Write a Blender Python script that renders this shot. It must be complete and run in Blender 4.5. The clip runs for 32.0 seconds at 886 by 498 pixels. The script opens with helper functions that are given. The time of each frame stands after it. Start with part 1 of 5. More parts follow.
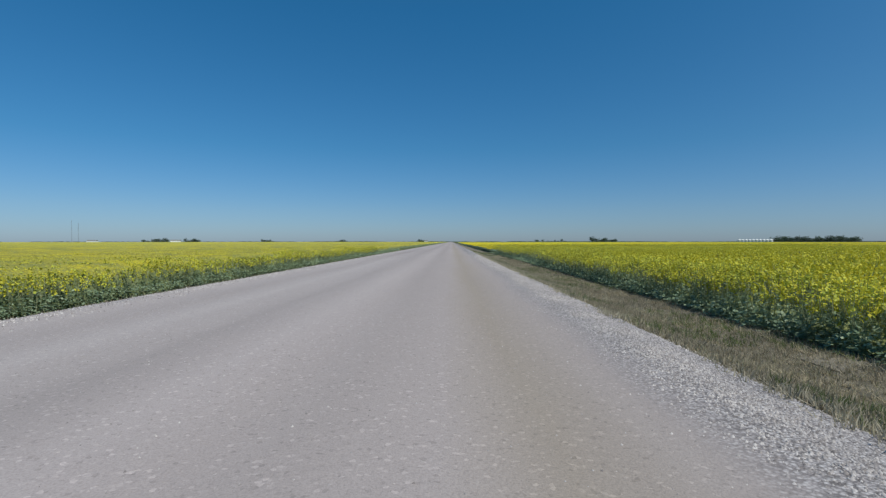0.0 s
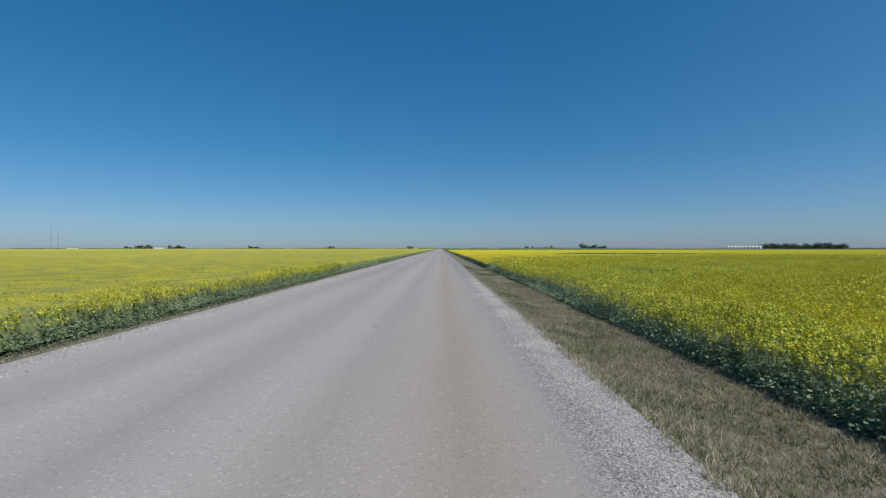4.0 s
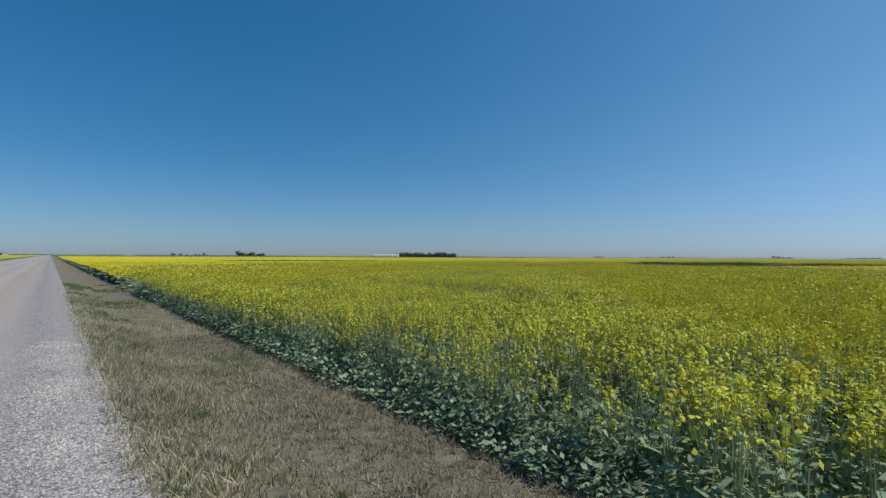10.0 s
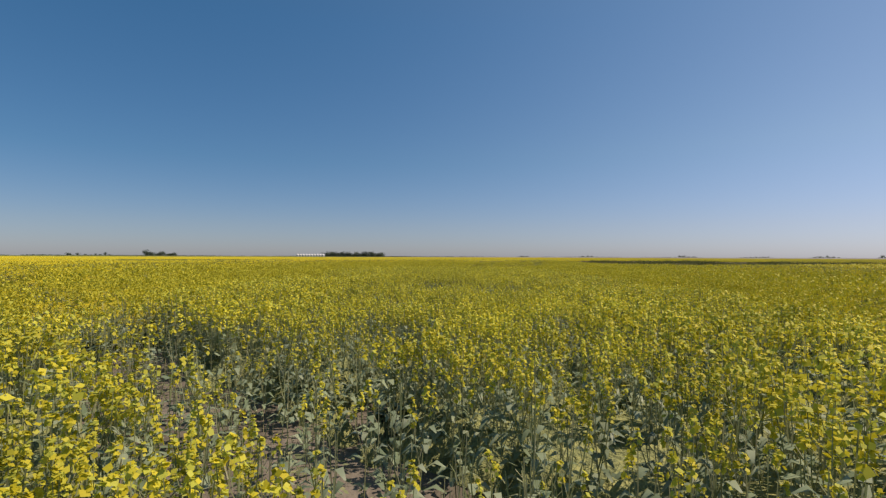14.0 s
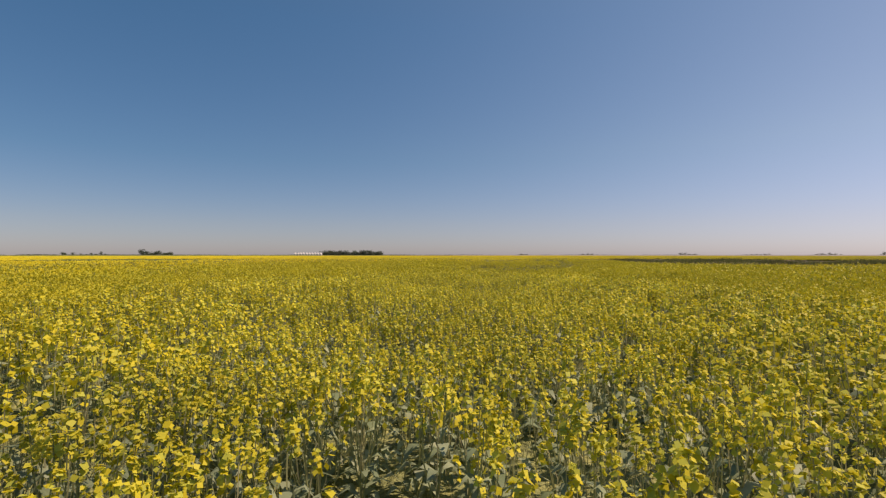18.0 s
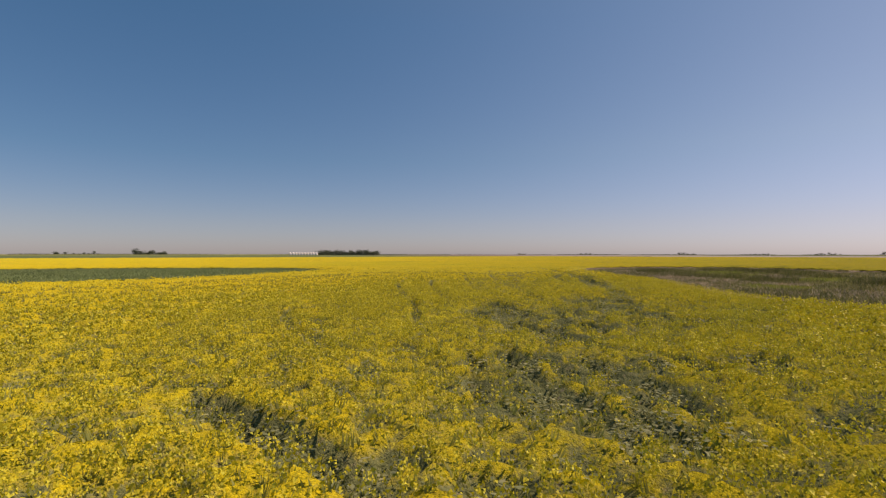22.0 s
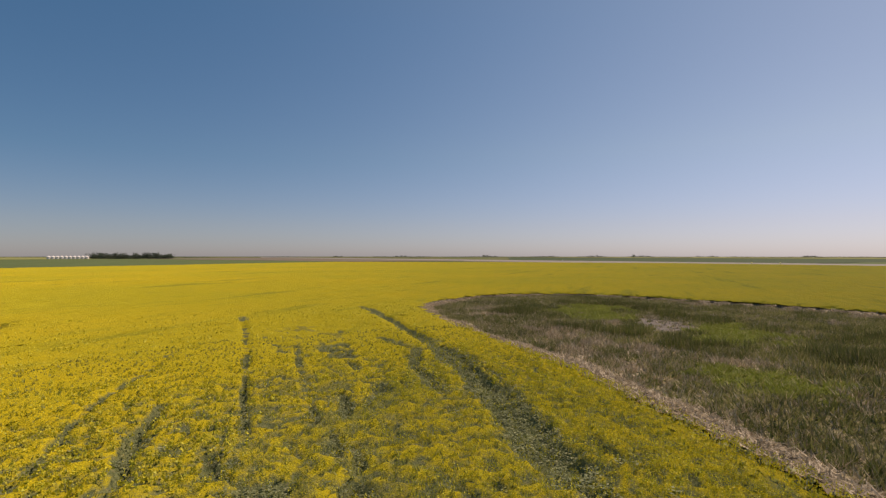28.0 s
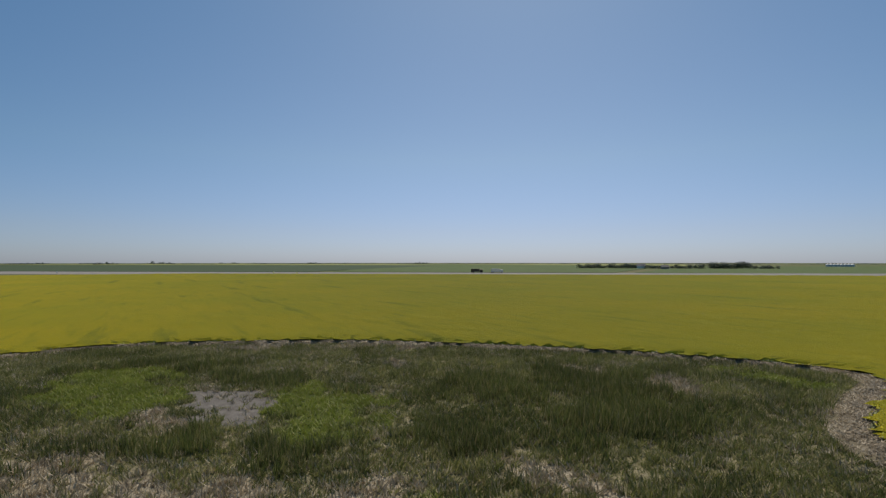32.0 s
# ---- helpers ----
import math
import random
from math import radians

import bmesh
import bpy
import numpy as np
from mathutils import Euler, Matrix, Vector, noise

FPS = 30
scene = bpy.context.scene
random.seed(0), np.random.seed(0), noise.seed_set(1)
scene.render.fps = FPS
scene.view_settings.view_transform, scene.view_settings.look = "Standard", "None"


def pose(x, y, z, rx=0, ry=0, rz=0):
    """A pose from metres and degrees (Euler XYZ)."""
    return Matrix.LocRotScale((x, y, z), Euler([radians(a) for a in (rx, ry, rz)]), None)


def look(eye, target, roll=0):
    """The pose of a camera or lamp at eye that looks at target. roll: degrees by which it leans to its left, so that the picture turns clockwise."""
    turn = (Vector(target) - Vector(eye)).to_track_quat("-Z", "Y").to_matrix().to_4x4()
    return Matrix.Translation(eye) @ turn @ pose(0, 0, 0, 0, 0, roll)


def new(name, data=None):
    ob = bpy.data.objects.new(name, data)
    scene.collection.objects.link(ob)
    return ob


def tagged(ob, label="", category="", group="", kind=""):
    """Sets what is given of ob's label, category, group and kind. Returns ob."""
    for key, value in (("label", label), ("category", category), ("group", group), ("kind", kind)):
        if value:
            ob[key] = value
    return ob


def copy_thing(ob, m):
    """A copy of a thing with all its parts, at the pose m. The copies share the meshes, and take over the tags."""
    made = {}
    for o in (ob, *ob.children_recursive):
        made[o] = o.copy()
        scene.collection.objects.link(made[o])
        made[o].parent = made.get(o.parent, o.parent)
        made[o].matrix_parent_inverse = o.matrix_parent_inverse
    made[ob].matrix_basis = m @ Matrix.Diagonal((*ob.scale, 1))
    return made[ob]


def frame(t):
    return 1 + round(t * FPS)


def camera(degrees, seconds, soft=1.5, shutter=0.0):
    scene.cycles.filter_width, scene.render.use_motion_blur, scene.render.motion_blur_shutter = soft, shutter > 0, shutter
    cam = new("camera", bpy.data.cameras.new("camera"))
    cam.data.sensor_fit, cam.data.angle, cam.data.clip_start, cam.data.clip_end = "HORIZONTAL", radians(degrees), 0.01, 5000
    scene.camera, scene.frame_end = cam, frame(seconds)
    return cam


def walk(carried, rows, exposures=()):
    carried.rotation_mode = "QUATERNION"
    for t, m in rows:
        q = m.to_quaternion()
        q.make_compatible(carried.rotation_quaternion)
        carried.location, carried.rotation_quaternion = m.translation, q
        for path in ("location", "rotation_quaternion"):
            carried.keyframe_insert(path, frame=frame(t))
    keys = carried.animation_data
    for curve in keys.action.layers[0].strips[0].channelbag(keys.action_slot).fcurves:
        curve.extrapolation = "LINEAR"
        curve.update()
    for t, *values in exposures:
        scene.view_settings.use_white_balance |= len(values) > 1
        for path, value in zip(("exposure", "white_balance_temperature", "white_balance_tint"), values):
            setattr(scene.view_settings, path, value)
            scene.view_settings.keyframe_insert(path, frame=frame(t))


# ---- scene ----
# seconds, place, pitch, roll, heading (degrees to the left of the road)
PATH = [
    (0, 0.00, 0.00, 1.17, -0.85, 0.04, 0.97),
    (0.5, 0.08, 1.81, 1.50, -0.53, 0.04, 0.42),
    (1, 0.03, 3.57, 1.72, -0.49, 0.07, 0.13),
    (1.5, -0.01, 5.35, 1.85, -0.44, 0.07, -0.19),
    (2, 0.06, 7.16, 1.91, -0.37, 0.06, -0.29),
    (2.5, 0.14, 8.96, 1.91, -0.30, 0.05, -0.38),
    (3, 0.16, 10.81, 1.94, -0.22, 0.04, -0.42),
    (3.5, 0.11, 12.55, 1.98, -0.11, 0.04, -0.42),
    (4, 0.35, 14.20, 1.91, -0.10, 0.02, -0.22),
    (4.5, 0.72, 15.74, 1.78, 0.00, -0.00, -0.04),
    (5, 1.10, 17.19, 1.65, 0.10, -0.02, 0.12),
    (5.5, 1.36, 18.58, 1.56, 0.20, -0.04, 0.25),
    (6, 1.34, 19.91, 1.58, 0.21, -0.04, 0.19),
    (6.5, 1.27, 21.40, 1.61, 0.12, -0.05, 0.21),
    (7, 1.22, 23.13, 1.59, 0.11, -0.05, 0.23),
    (7.5, 1.23, 24.97, 1.58, 0.15, -0.06, 0.29),
    (8, 1.27, 26.84, 1.59, 0.23, -0.06, 0.29),
    (8.5, 1.36, 28.68, 1.57, 0.32, -0.07, 0.20),
    (9, 1.51, 30.50, 1.57, 0.26, -0.07, -3.41),
    (9.5, 1.77, 32.36, 1.54, 0.53, -0.18, -18.75),
    (10, 2.19, 34.30, 1.54, 0.88, -0.29, -38.29),
    (10.5, 2.80, 36.27, 1.51, 1.04, -0.40, -45.65),
    (11, 3.70, 38.10, 1.50, 1.10, -0.40, -45.88),
    (11.5, 4.73, 39.84, 1.47, 1.08, -0.38, -46.01),
    (12, 5.89, 41.45, 1.44, 1.11, -0.37, -46.18),
    (12.5, 7.27, 42.89, 1.40, 1.04, -0.35, -46.15),
    (13, 8.78, 44.28, 1.36, 1.04, -0.33, -46.55),
    (13.5, 10.39, 45.61, 1.32, 0.96, -0.28, -46.58),
    (14, 11.93, 47.04, 1.27, 0.87, -0.23, -46.60),
    (14.5, 13.49, 48.48, 1.23, 0.78, -0.18, -46.61),
    (15, 15.07, 49.94, 1.20, 0.77, -0.15, -46.63),
    (15.5, 16.65, 51.41, 1.17, 0.76, -0.12, -46.64),
    (16, 18.24, 52.89, 1.15, 0.74, -0.10, -46.64),
    (16.5, 19.85, 54.38, 1.13, 0.73, -0.07, -46.64),
    (17, 21.46, 55.88, 1.13, 0.72, -0.04, -46.63),
    (17.5, 23.09, 57.39, 1.16, 0.70, -0.03, -46.67),
    (18, 24.73, 58.90, 1.21, 0.68, -0.02, -46.69),
    (18.5, 26.39, 60.42, 1.30, 0.69, -0.01, -46.71),
    (19, 28.08, 61.95, 1.45, 0.69, -0.00, -46.70),
    (19.5, 29.87, 63.43, 1.59, 0.70, -0.01, -46.79),
    (20, 31.65, 64.89, 1.83, 0.72, -0.02, -46.80),
    (20.5, 33.38, 66.39, 2.09, 0.62, -0.03, -46.78),
    (21, 35.09, 67.92, 2.36, 0.66, -0.04, -46.93),
    (21.5, 36.81, 69.48, 2.66, 0.63, -0.05, -46.96),
    (22, 38.57, 70.97, 2.98, 0.59, -0.05, -46.96),
    (22.5, 40.35, 72.43, 3.31, 0.58, -0.06, -47.06),
    (23, 42.11, 73.86, 3.62, 0.57, -0.07, -47.28),
    (23.5, 43.82, 75.26, 3.96, 0.67, -0.07, -48.08),
    (24, 45.52, 76.60, 4.34, 0.70, -0.07, -48.98),
    (24.5, 47.17, 77.93, 4.72, 0.68, -0.07, -49.86),
    (25, 48.90, 79.27, 5.15, 0.70, -0.07, -50.97),
    (25.5, 50.70, 80.64, 5.55, 0.66, -0.07, -52.36),
    (26, 52.49, 82.07, 5.92, 0.66, -0.05, -55.19),
    (26.5, 54.32, 83.51, 6.27, 0.67, -0.04, -58.01),
    (27, 56.21, 84.86, 6.64, 0.68, -0.02, -60.82),
    (27.5, 58.22, 86.06, 7.07, 0.71, -0.00, -63.59),
    (28, 60.36, 87.03, 7.56, 0.78, -0.01, -67.88),
    (28.5, 62.54, 88.05, 8.09, 0.82, -0.02, -73.14),
    (29, 64.80, 88.88, 8.63, 0.94, -0.04, -78.87),
    (29.5, 67.12, 89.52, 9.12, 1.01, -0.05, -84.68),
    (30, 69.41, 90.06, 9.57, 1.12, -0.06, -90.87),
    (30.5, 71.68, 90.40, 10.01, 1.21, -0.07, -97.35),
    (31, 73.95, 90.55, 10.45, 1.24, -0.05, -104.38),
    (31.5, 76.25, 90.33, 10.92, 1.40, -0.02, -111.70),
    (32, 78.53, 90.02, 11.37, 1.47, -0.00, -119.20),
]
cam = camera(83.4, 32.0, soft=1.3)
EXPOSURES = [(0, 0.1, 6400, 4), (9, 0.1, 6400, 4), (10.3, 0.16, 6500, 5), (11, 0.18, 6750, 9), (13, 0.21, 7500, 17), (14.2, 0.25, 8200, 23), (17, 0.34, 9200, 29), (20, 0.3, 9400, 33), (25.5, 0.25, 9600, 31), (28, 0.15, 9300, 28), (30, -0.02, 8550, 23), (31, -0.1, 8000, 19), (32, -0.15, 7350, 14)]
walk(cam, [(t, pose(x, y, z, 90 + pitch, roll, yaw)) for t, x, y, z, pitch, roll, yaw in PATH], EXPOSURES)

# ---------------------------------------------------------------- light
SUN_AZ, SUN_EL = 128.0, 52.0          # degrees clockwise from the road, above the horizon
world = bpy.data.worlds.new("sky")
scene.world = world
world.use_nodes = True
wn = world.node_tree.nodes
sky = wn.new("ShaderNodeTexSky")
sky.sky_type, sky.sun_disc = "NISHITA", False
sky.sun_elevation, sky.sun_rotation = radians(SUN_EL), radians(SUN_AZ)
sky.altitude, sky.air_density, sky.dust_density, sky.ozone_density = 600, 1.0, 0.6, 3.0
wn["Background"].inputs["Strength"].default_value = 0.085
wl = world.node_tree.links.new
way = wn.new("ShaderNodeTexCoord").outputs["Generated"]


def sky_ramp(value, *stops):
    n = wn.new("ShaderNodeValToRGB")
    while len(n.color_ramp.elements) < len(stops):
        n.color_ramp.elements.new(0.5)
    for el, (at, col) in zip(n.color_ramp.elements, stops):
        el.position, el.color = at, (*col, 1)
    wl(value, n.inputs[0])
    return n.outputs[0]


# a hazy prairie sky: deep blue away from the sun, paler towards it, grey-blue at the horizon
up = wn.new("ShaderNodeSeparateXYZ")
wl(way, up.inputs[0])
dot = wn.new("ShaderNodeVectorMath")
dot.operation = "DOT_PRODUCT"
dot.inputs[1].default_value = (math.sin(radians(SUN_AZ)), math.cos(radians(SUN_AZ)), 0)
wl(way, dot.inputs[0])
span = wn.new("ShaderNodeMapRange")
span.inputs["From Min"].default_value, span.inputs["From Max"].default_value = -0.62, 1.0
wl(dot.outputs["Value"], span.inputs["Value"])
away = sky_ramp(up.outputs[2], (0.0, (0.52, 0.65, 0.97)), (0.06, (0.49, 0.665, 0.92)), (0.18, (0.315, 0.69, 0.925)), (0.42, (0.235, 0.785, 1.05)), (0.8, (0.42, 0.92, 1.07)))
toward = sky_ramp(up.outputs[2], (0.0, (0.60, 0.78, 1.27)), (0.06, (0.72, 0.815, 1.13)), (0.2, (0.93, 1.03, 1.10)), (0.45, (1.01, 1.14, 1.16)), (0.8, (1.0, 1.08, 1.08)))
both = wn.new("ShaderNodeMix")
both.data_type = "RGBA"
curve = wn.new("ShaderNodeMath")
curve.operation = "POWER"
curve.inputs[1].default_value = 2.1
wl(span.outputs[0], curve.inputs[0])
wl(curve.outputs[0], both.inputs[0])
wl(away, both.inputs[6])
wl(toward, both.inputs[7])
tint = wn.new("ShaderNodeMix")
tint.data_type, tint.blend_type = "RGBA", "MULTIPLY"
tint.inputs[0].default_value = 1.0
wl(sky.outputs[0], tint.inputs[6])
wl(both.outputs[2], tint.inputs[7])
wl(tint.outputs[2], wn["Background"].inputs["Color"])
lamp = bpy.data.lights.new("sun", "SUN")
lamp.energy, lamp.angle, lamp.color = 3.7, radians(0.53), (1.0, 0.95, 0.86)
sun = new("sun", lamp)
sun.matrix_world = look((60, -60, 90), (60 - 90 * math.sin(radians(SUN_AZ)) / math.tan(radians(SUN_EL)),
                                        -60 - 90 * math.cos(radians(SUN_AZ)) / math.tan(radians(SUN_EL)), 0))


# ---------------------------------------------------------------- materials
class Nodes:
    """A small helper to write node materials in few lines."""

    def __init__(self, name, rough=0.8, spec=0.3):
        self.mat = bpy.data.materials.new(name)
        self.mat.use_nodes = True
        self.tree = self.mat.node_tree
        self.bsdf = self.tree.nodes["Principled BSDF"]
        self.bsdf.inputs["Roughness"].default_value = rough
        self.bsdf.inputs["Specular IOR Level"].default_value = spec
        self.where = self.tree.nodes.new("ShaderNodeTexCoord").outputs["Object"]

    def link(self, a, b):
        self.tree.links.new(a, b)
        return self

    def stretch(self, sx, sy, sz, turn=0.0):
        n = self.tree.nodes.new("ShaderNodeMapping")
        n.inputs["Scale"].default_value = (sx, sy, sz)
        n.inputs["Rotation"].default_value = (0, 0, turn)
        self.link(self.where, n.inputs["Vector"])
        return n.outputs[0]

    def noise(self, scale, detail=3.0, rough=0.55, at=None):
        n = self.tree.nodes.new("ShaderNodeTexNoise")
        n.inputs["Scale"].default_value = scale
        n.inputs["Detail"].default_value = detail
        n.inputs["Roughness"].default_value = rough
        self.link(at or self.where, n.inputs["Vector"])
        return n.outputs[0]

    def island(self):
        return self.tree.nodes.new("ShaderNodeNewGeometry").outputs["Random Per Island"]

    def ramp(self, value, *stops):
        n = self.tree.nodes.new("ShaderNodeValToRGB")
        e = n.color_ramp.elements
        while len(e) < len(stops):
            e.new(0.5)
        for el, (at, col) in zip(e, stops):
            el.position, el.color = at, (*col, 1)
        self.link(value, n.inputs[0])
        return n.outputs[0]

    def mix(self, fac, a, b, mode="MIX"):
        n = self.tree.nodes.new("ShaderNodeMix")
        n.data_type, n.blend_type = "RGBA", mode
        for sock, v in ((n.inputs[0], fac), (n.inputs[6], a), (n.inputs[7], b)):
            if isinstance(v, (int, float)):
                sock.default_value = v
            elif isinstance(v, tuple):
                sock.default_value = (*v, 1)
            else:
                self.link(v, sock)
        return n.outputs[2]

    def bump(self, height, strength, distance):
        n = self.tree.nodes.new("ShaderNodeBump")
        n.inputs["Strength"].default_value, n.inputs["Distance"].default_value = strength, distance
        self.link(height, n.inputs["Height"])
        self.link(n.outputs[0], self.bsdf.inputs["Normal"])
        return self

    def done(self, colour, translucent=0.0):
        if isinstance(colour, tuple):
            self.bsdf.inputs["Base Color"].default_value = (*colour, 1)
        else:
            self.link(colour, self.bsdf.inputs["Base Color"])
        if translucent:
            t = self.tree.nodes.new("ShaderNodeBsdfTranslucent")
            m = self.tree.nodes.new("ShaderNodeMixShader")
            m.inputs[0].default_value = translucent
            if isinstance(colour, tuple):
                t.inputs[0].default_value = (*colour, 1)
            else:
                self.link(colour, t.inputs[0])
            out = self.tree.nodes["Material Output"].inputs["Surface"]
            self.link(self.bsdf.outputs[0], m.inputs[1]).link(t.outputs[0], m.inputs[2]).link(m.outputs[0], out)
        return self.mat


def plant_mat(name, *cols, scale=0.8, translucent=0.3, rough=0.6):
    """Colour varied from piece to piece and in soft patches across the ground."""
    n = Nodes(name, rough, 0.25)
    steps = [(i / max(1, len(cols) - 1), c) for i, c in enumerate(cols)]
    a = n.ramp(n.island(), *steps)
    patch = n.ramp(n.noise(scale, 3), (0.3, (0.72, 0.72, 0.72)), (0.7, (1.15, 1.12, 1.05)))
    return n.done(n.mix(1.0, a, patch, "MULTIPLY"), translucent)


M_flower = plant_mat("canola petals", (0.455, 0.415, 0.03), (0.525, 0.49, 0.04), (0.59, 0.56, 0.06), (0.465, 0.505, 0.08), translucent=0.22)
M_petal = plant_mat("fresh canola petals", (0.60, 0.525, 0.035), (0.665, 0.605, 0.05), (0.70, 0.665, 0.08), (0.58, 0.61, 0.095), (0.51, 0.57, 0.10), translucent=0.32)
M_leaf = plant_mat("canola leaves", (0.18, 0.255, 0.155), (0.245, 0.33, 0.215), (0.31, 0.40, 0.265), (0.38, 0.455, 0.32), translucent=0.3, rough=0.5)
M_low_leaf = plant_mat("stunted canola leaves", (0.13, 0.165, 0.085), (0.20, 0.245, 0.13), (0.27, 0.32, 0.17), (0.37, 0.39, 0.22), translucent=0.35)
M_shoot = plant_mat("green canola shoots", (0.17, 0.22, 0.07), (0.24, 0.29, 0.09), (0.31, 0.34, 0.11), (0.40, 0.38, 0.10), translucent=0.4)
M_stem = plant_mat("canola stems", (0.23, 0.28, 0.13), (0.30, 0.34, 0.18), (0.37, 0.38, 0.24), translucent=0.3)
M_grass = plant_mat("dry verge grass", (0.21, 0.183, 0.132), (0.34, 0.295, 0.22), (0.47, 0.41, 0.31), (0.24, 0.245, 0.145), translucent=0.3)
M_straw = plant_mat("pale straw", (0.42, 0.37, 0.28), (0.54, 0.48, 0.37), (0.36, 0.33, 0.23), translucent=0.25)
M_green_grass = plant_mat("green grass", (0.10, 0.145, 0.045), (0.14, 0.195, 0.065), (0.20, 0.24, 0.095), translucent=0.35)
M_reed = plant_mat("dark reeds", (0.074, 0.104, 0.032), (0.107, 0.138, 0.042), (0.15, 0.167, 0.058), (0.27, 0.245, 0.13), scale=0.12, translucent=0.4)
M_olive = plant_mat("olive marsh grass", (0.138, 0.17, 0.054), (0.195, 0.218, 0.073), (0.265, 0.27, 0.105), (0.47, 0.43, 0.275), scale=0.25, translucent=0.35)
M_sedge = plant_mat("fresh sedge", (0.16, 0.215, 0.035), (0.21, 0.27, 0.048), (0.265, 0.315, 0.068), (0.28, 0.285, 0.10), scale=0.35, translucent=0.4)
M_dry_reed = plant_mat("dead reeds", (0.26, 0.21, 0.14), (0.44, 0.38, 0.28), (0.62, 0.55, 0.43), scale=0.3, translucent=0.15)
M_tree = plant_mat("tree leaves", (0.055, 0.085, 0.062), (0.075, 0.112, 0.08), (0.10, 0.145, 0.10), scale=0.05, translucent=0.25)
M_slough = plant_mat("slough grass", (0.15, 0.23, 0.09), (0.20, 0.285, 0.12), (0.26, 0.33, 0.16), scale=0.15, translucent=0.35)
M_bark = Nodes("bark").done((0.12, 0.10, 0.08))


def m_road():
    n = Nodes("gravel road", 0.9, 0.2)
    along = n.noise(0.55, 4, 0.6, n.stretch(1.0, 0.02, 1.0))
    wide = n.noise(0.25, 3, 0.5, n.stretch(1.0, 0.1, 1.0))
    base = n.ramp(along, (0.25, (0.295, 0.256, 0.248)), (0.5, (0.335, 0.293, 0.286)), (0.75, (0.37, 0.328, 0.322)))
    base = n.mix(0.35, base, n.ramp(wide, (0.3, (0.295, 0.255, 0.245)), (0.7, (0.41, 0.362, 0.355))))
    # packed lanes, a brown dusty line and paler loose ridges, by their place across the road
    sep = n.tree.nodes.new("ShaderNodeSeparateXYZ")
    n.link(n.where, sep.inputs[0])
    wob = n.tree.nodes.new("ShaderNodeMath")
    wob.operation = "MULTIPLY_ADD"
    wob.inputs[1].default_value, wob.inputs[2].default_value = 0.9, -0.45
    n.link(n.noise(0.35, 3, 0.6, n.stretch(1.0, 0.25, 1.0)), wob.inputs[0])
    add = n.tree.nodes.new("ShaderNodeMath")
    n.link(sep.outputs[0], add.inputs[0]).link(wob.outputs[0], add.inputs[1])
    span_x = n.tree.nodes.new("ShaderNodeMapRange")
    span_x.inputs["From Min"].default_value, span_x.inputs["From Max"].default_value = -7.25, 2.75
    n.link(add.outputs[0], span_x.inputs["Value"])
    lanes = n.ramp(span_x.outputs[0], (0.0, (1.02, 1.02, 1.03)), (0.10, (1.10, 1.10, 1.11)), (0.2, (0.96, 0.96, 0.97)), (0.3, (1.07, 1.07, 1.08)), (0.42, (0.92, 0.92, 0.93)),
                   (0.53, (1.08, 1.07, 1.08)), (0.63, (0.96, 0.95, 0.95)), (0.71, (1.05, 1.04, 1.04)), (0.78, (0.93, 0.90, 0.80)), (0.85, (0.97, 0.96, 0.94)), (0.90, (0.95, 0.94, 0.95)), (0.98, (0.95, 0.94, 0.95)))
    base = n.mix(1.0, base, lanes, "MULTIPLY")
    # fine loose stones show as light and dark specks
    vor = n.tree.nodes.new("ShaderNodeTexVoronoi")
    vor.inputs["Scale"].default_value = 38
    n.link(n.where, vor.inputs["Vector"])
    speck = n.tree.nodes.new("ShaderNodeSeparateColor")
    n.link(vor.outputs["Color"], speck.inputs[0])
    base = n.mix(1.0, base, n.ramp(speck.outputs[0], (0.0, (0.80, 0.80, 0.80)), (0.06, (0.97, 0.97, 0.97)), (0.93, (1.02, 1.02, 1.02)), (1.0, (1.30, 1.29, 1.29))), "MULTIPLY")
    grit = n.noise(70.0, 3, 0.7)
    base = n.mix(1.0, base, n.ramp(grit, (0.28, (0.80, 0.80, 0.80)), (0.5, (1.0, 1.0, 1.0)), (0.72, (1.13, 1.13, 1.12))), "MULTIPLY")
    # crushed stone lies closed on the eastern shoulder
    cells = n.tree.nodes.new("ShaderNodeTexVoronoi")
    cells.inputs["Scale"].default_value = 44
    n.link(n.where, cells.inputs["Vector"])
    hue = n.tree.nodes.new("ShaderNodeSeparateColor")
    n.link(cells.outputs["Color"], hue.inputs[0])
    stone = n.ramp(hue.outputs[0], (0.0, (0.22, 0.197, 0.2)), (0.3, (0.32, 0.29, 0.295)), (0.7, (0.42, 0.385, 0.39)), (1.0, (0.54, 0.505, 0.51)))
    # shade in the gaps painted in: cells darken towards their rims, middles lightened
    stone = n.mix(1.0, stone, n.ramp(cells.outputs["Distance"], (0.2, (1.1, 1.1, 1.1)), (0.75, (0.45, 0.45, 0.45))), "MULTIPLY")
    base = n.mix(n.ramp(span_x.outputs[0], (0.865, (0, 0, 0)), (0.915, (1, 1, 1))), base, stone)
    # an old oil stain
    spot = n.tree.nodes.new("ShaderNodeVectorMath")
    spot.operation = "DISTANCE"
    spot.inputs[1].default_value = (-1.28, 26.4, 0.0)
    n.link(n.stretch(1.0, 1.0, 0.0), spot.inputs[0])
    base = n.mix(1.0, base, n.ramp(spot.outputs["Value"], (0.03, (0.6, 0.6, 0.61)), (0.08, (0.85, 0.85, 0.85)), (0.13, (1, 1, 1))), "MULTIPLY")
    n.bump(grit, 0.35, 0.015)
    return n.done(base)


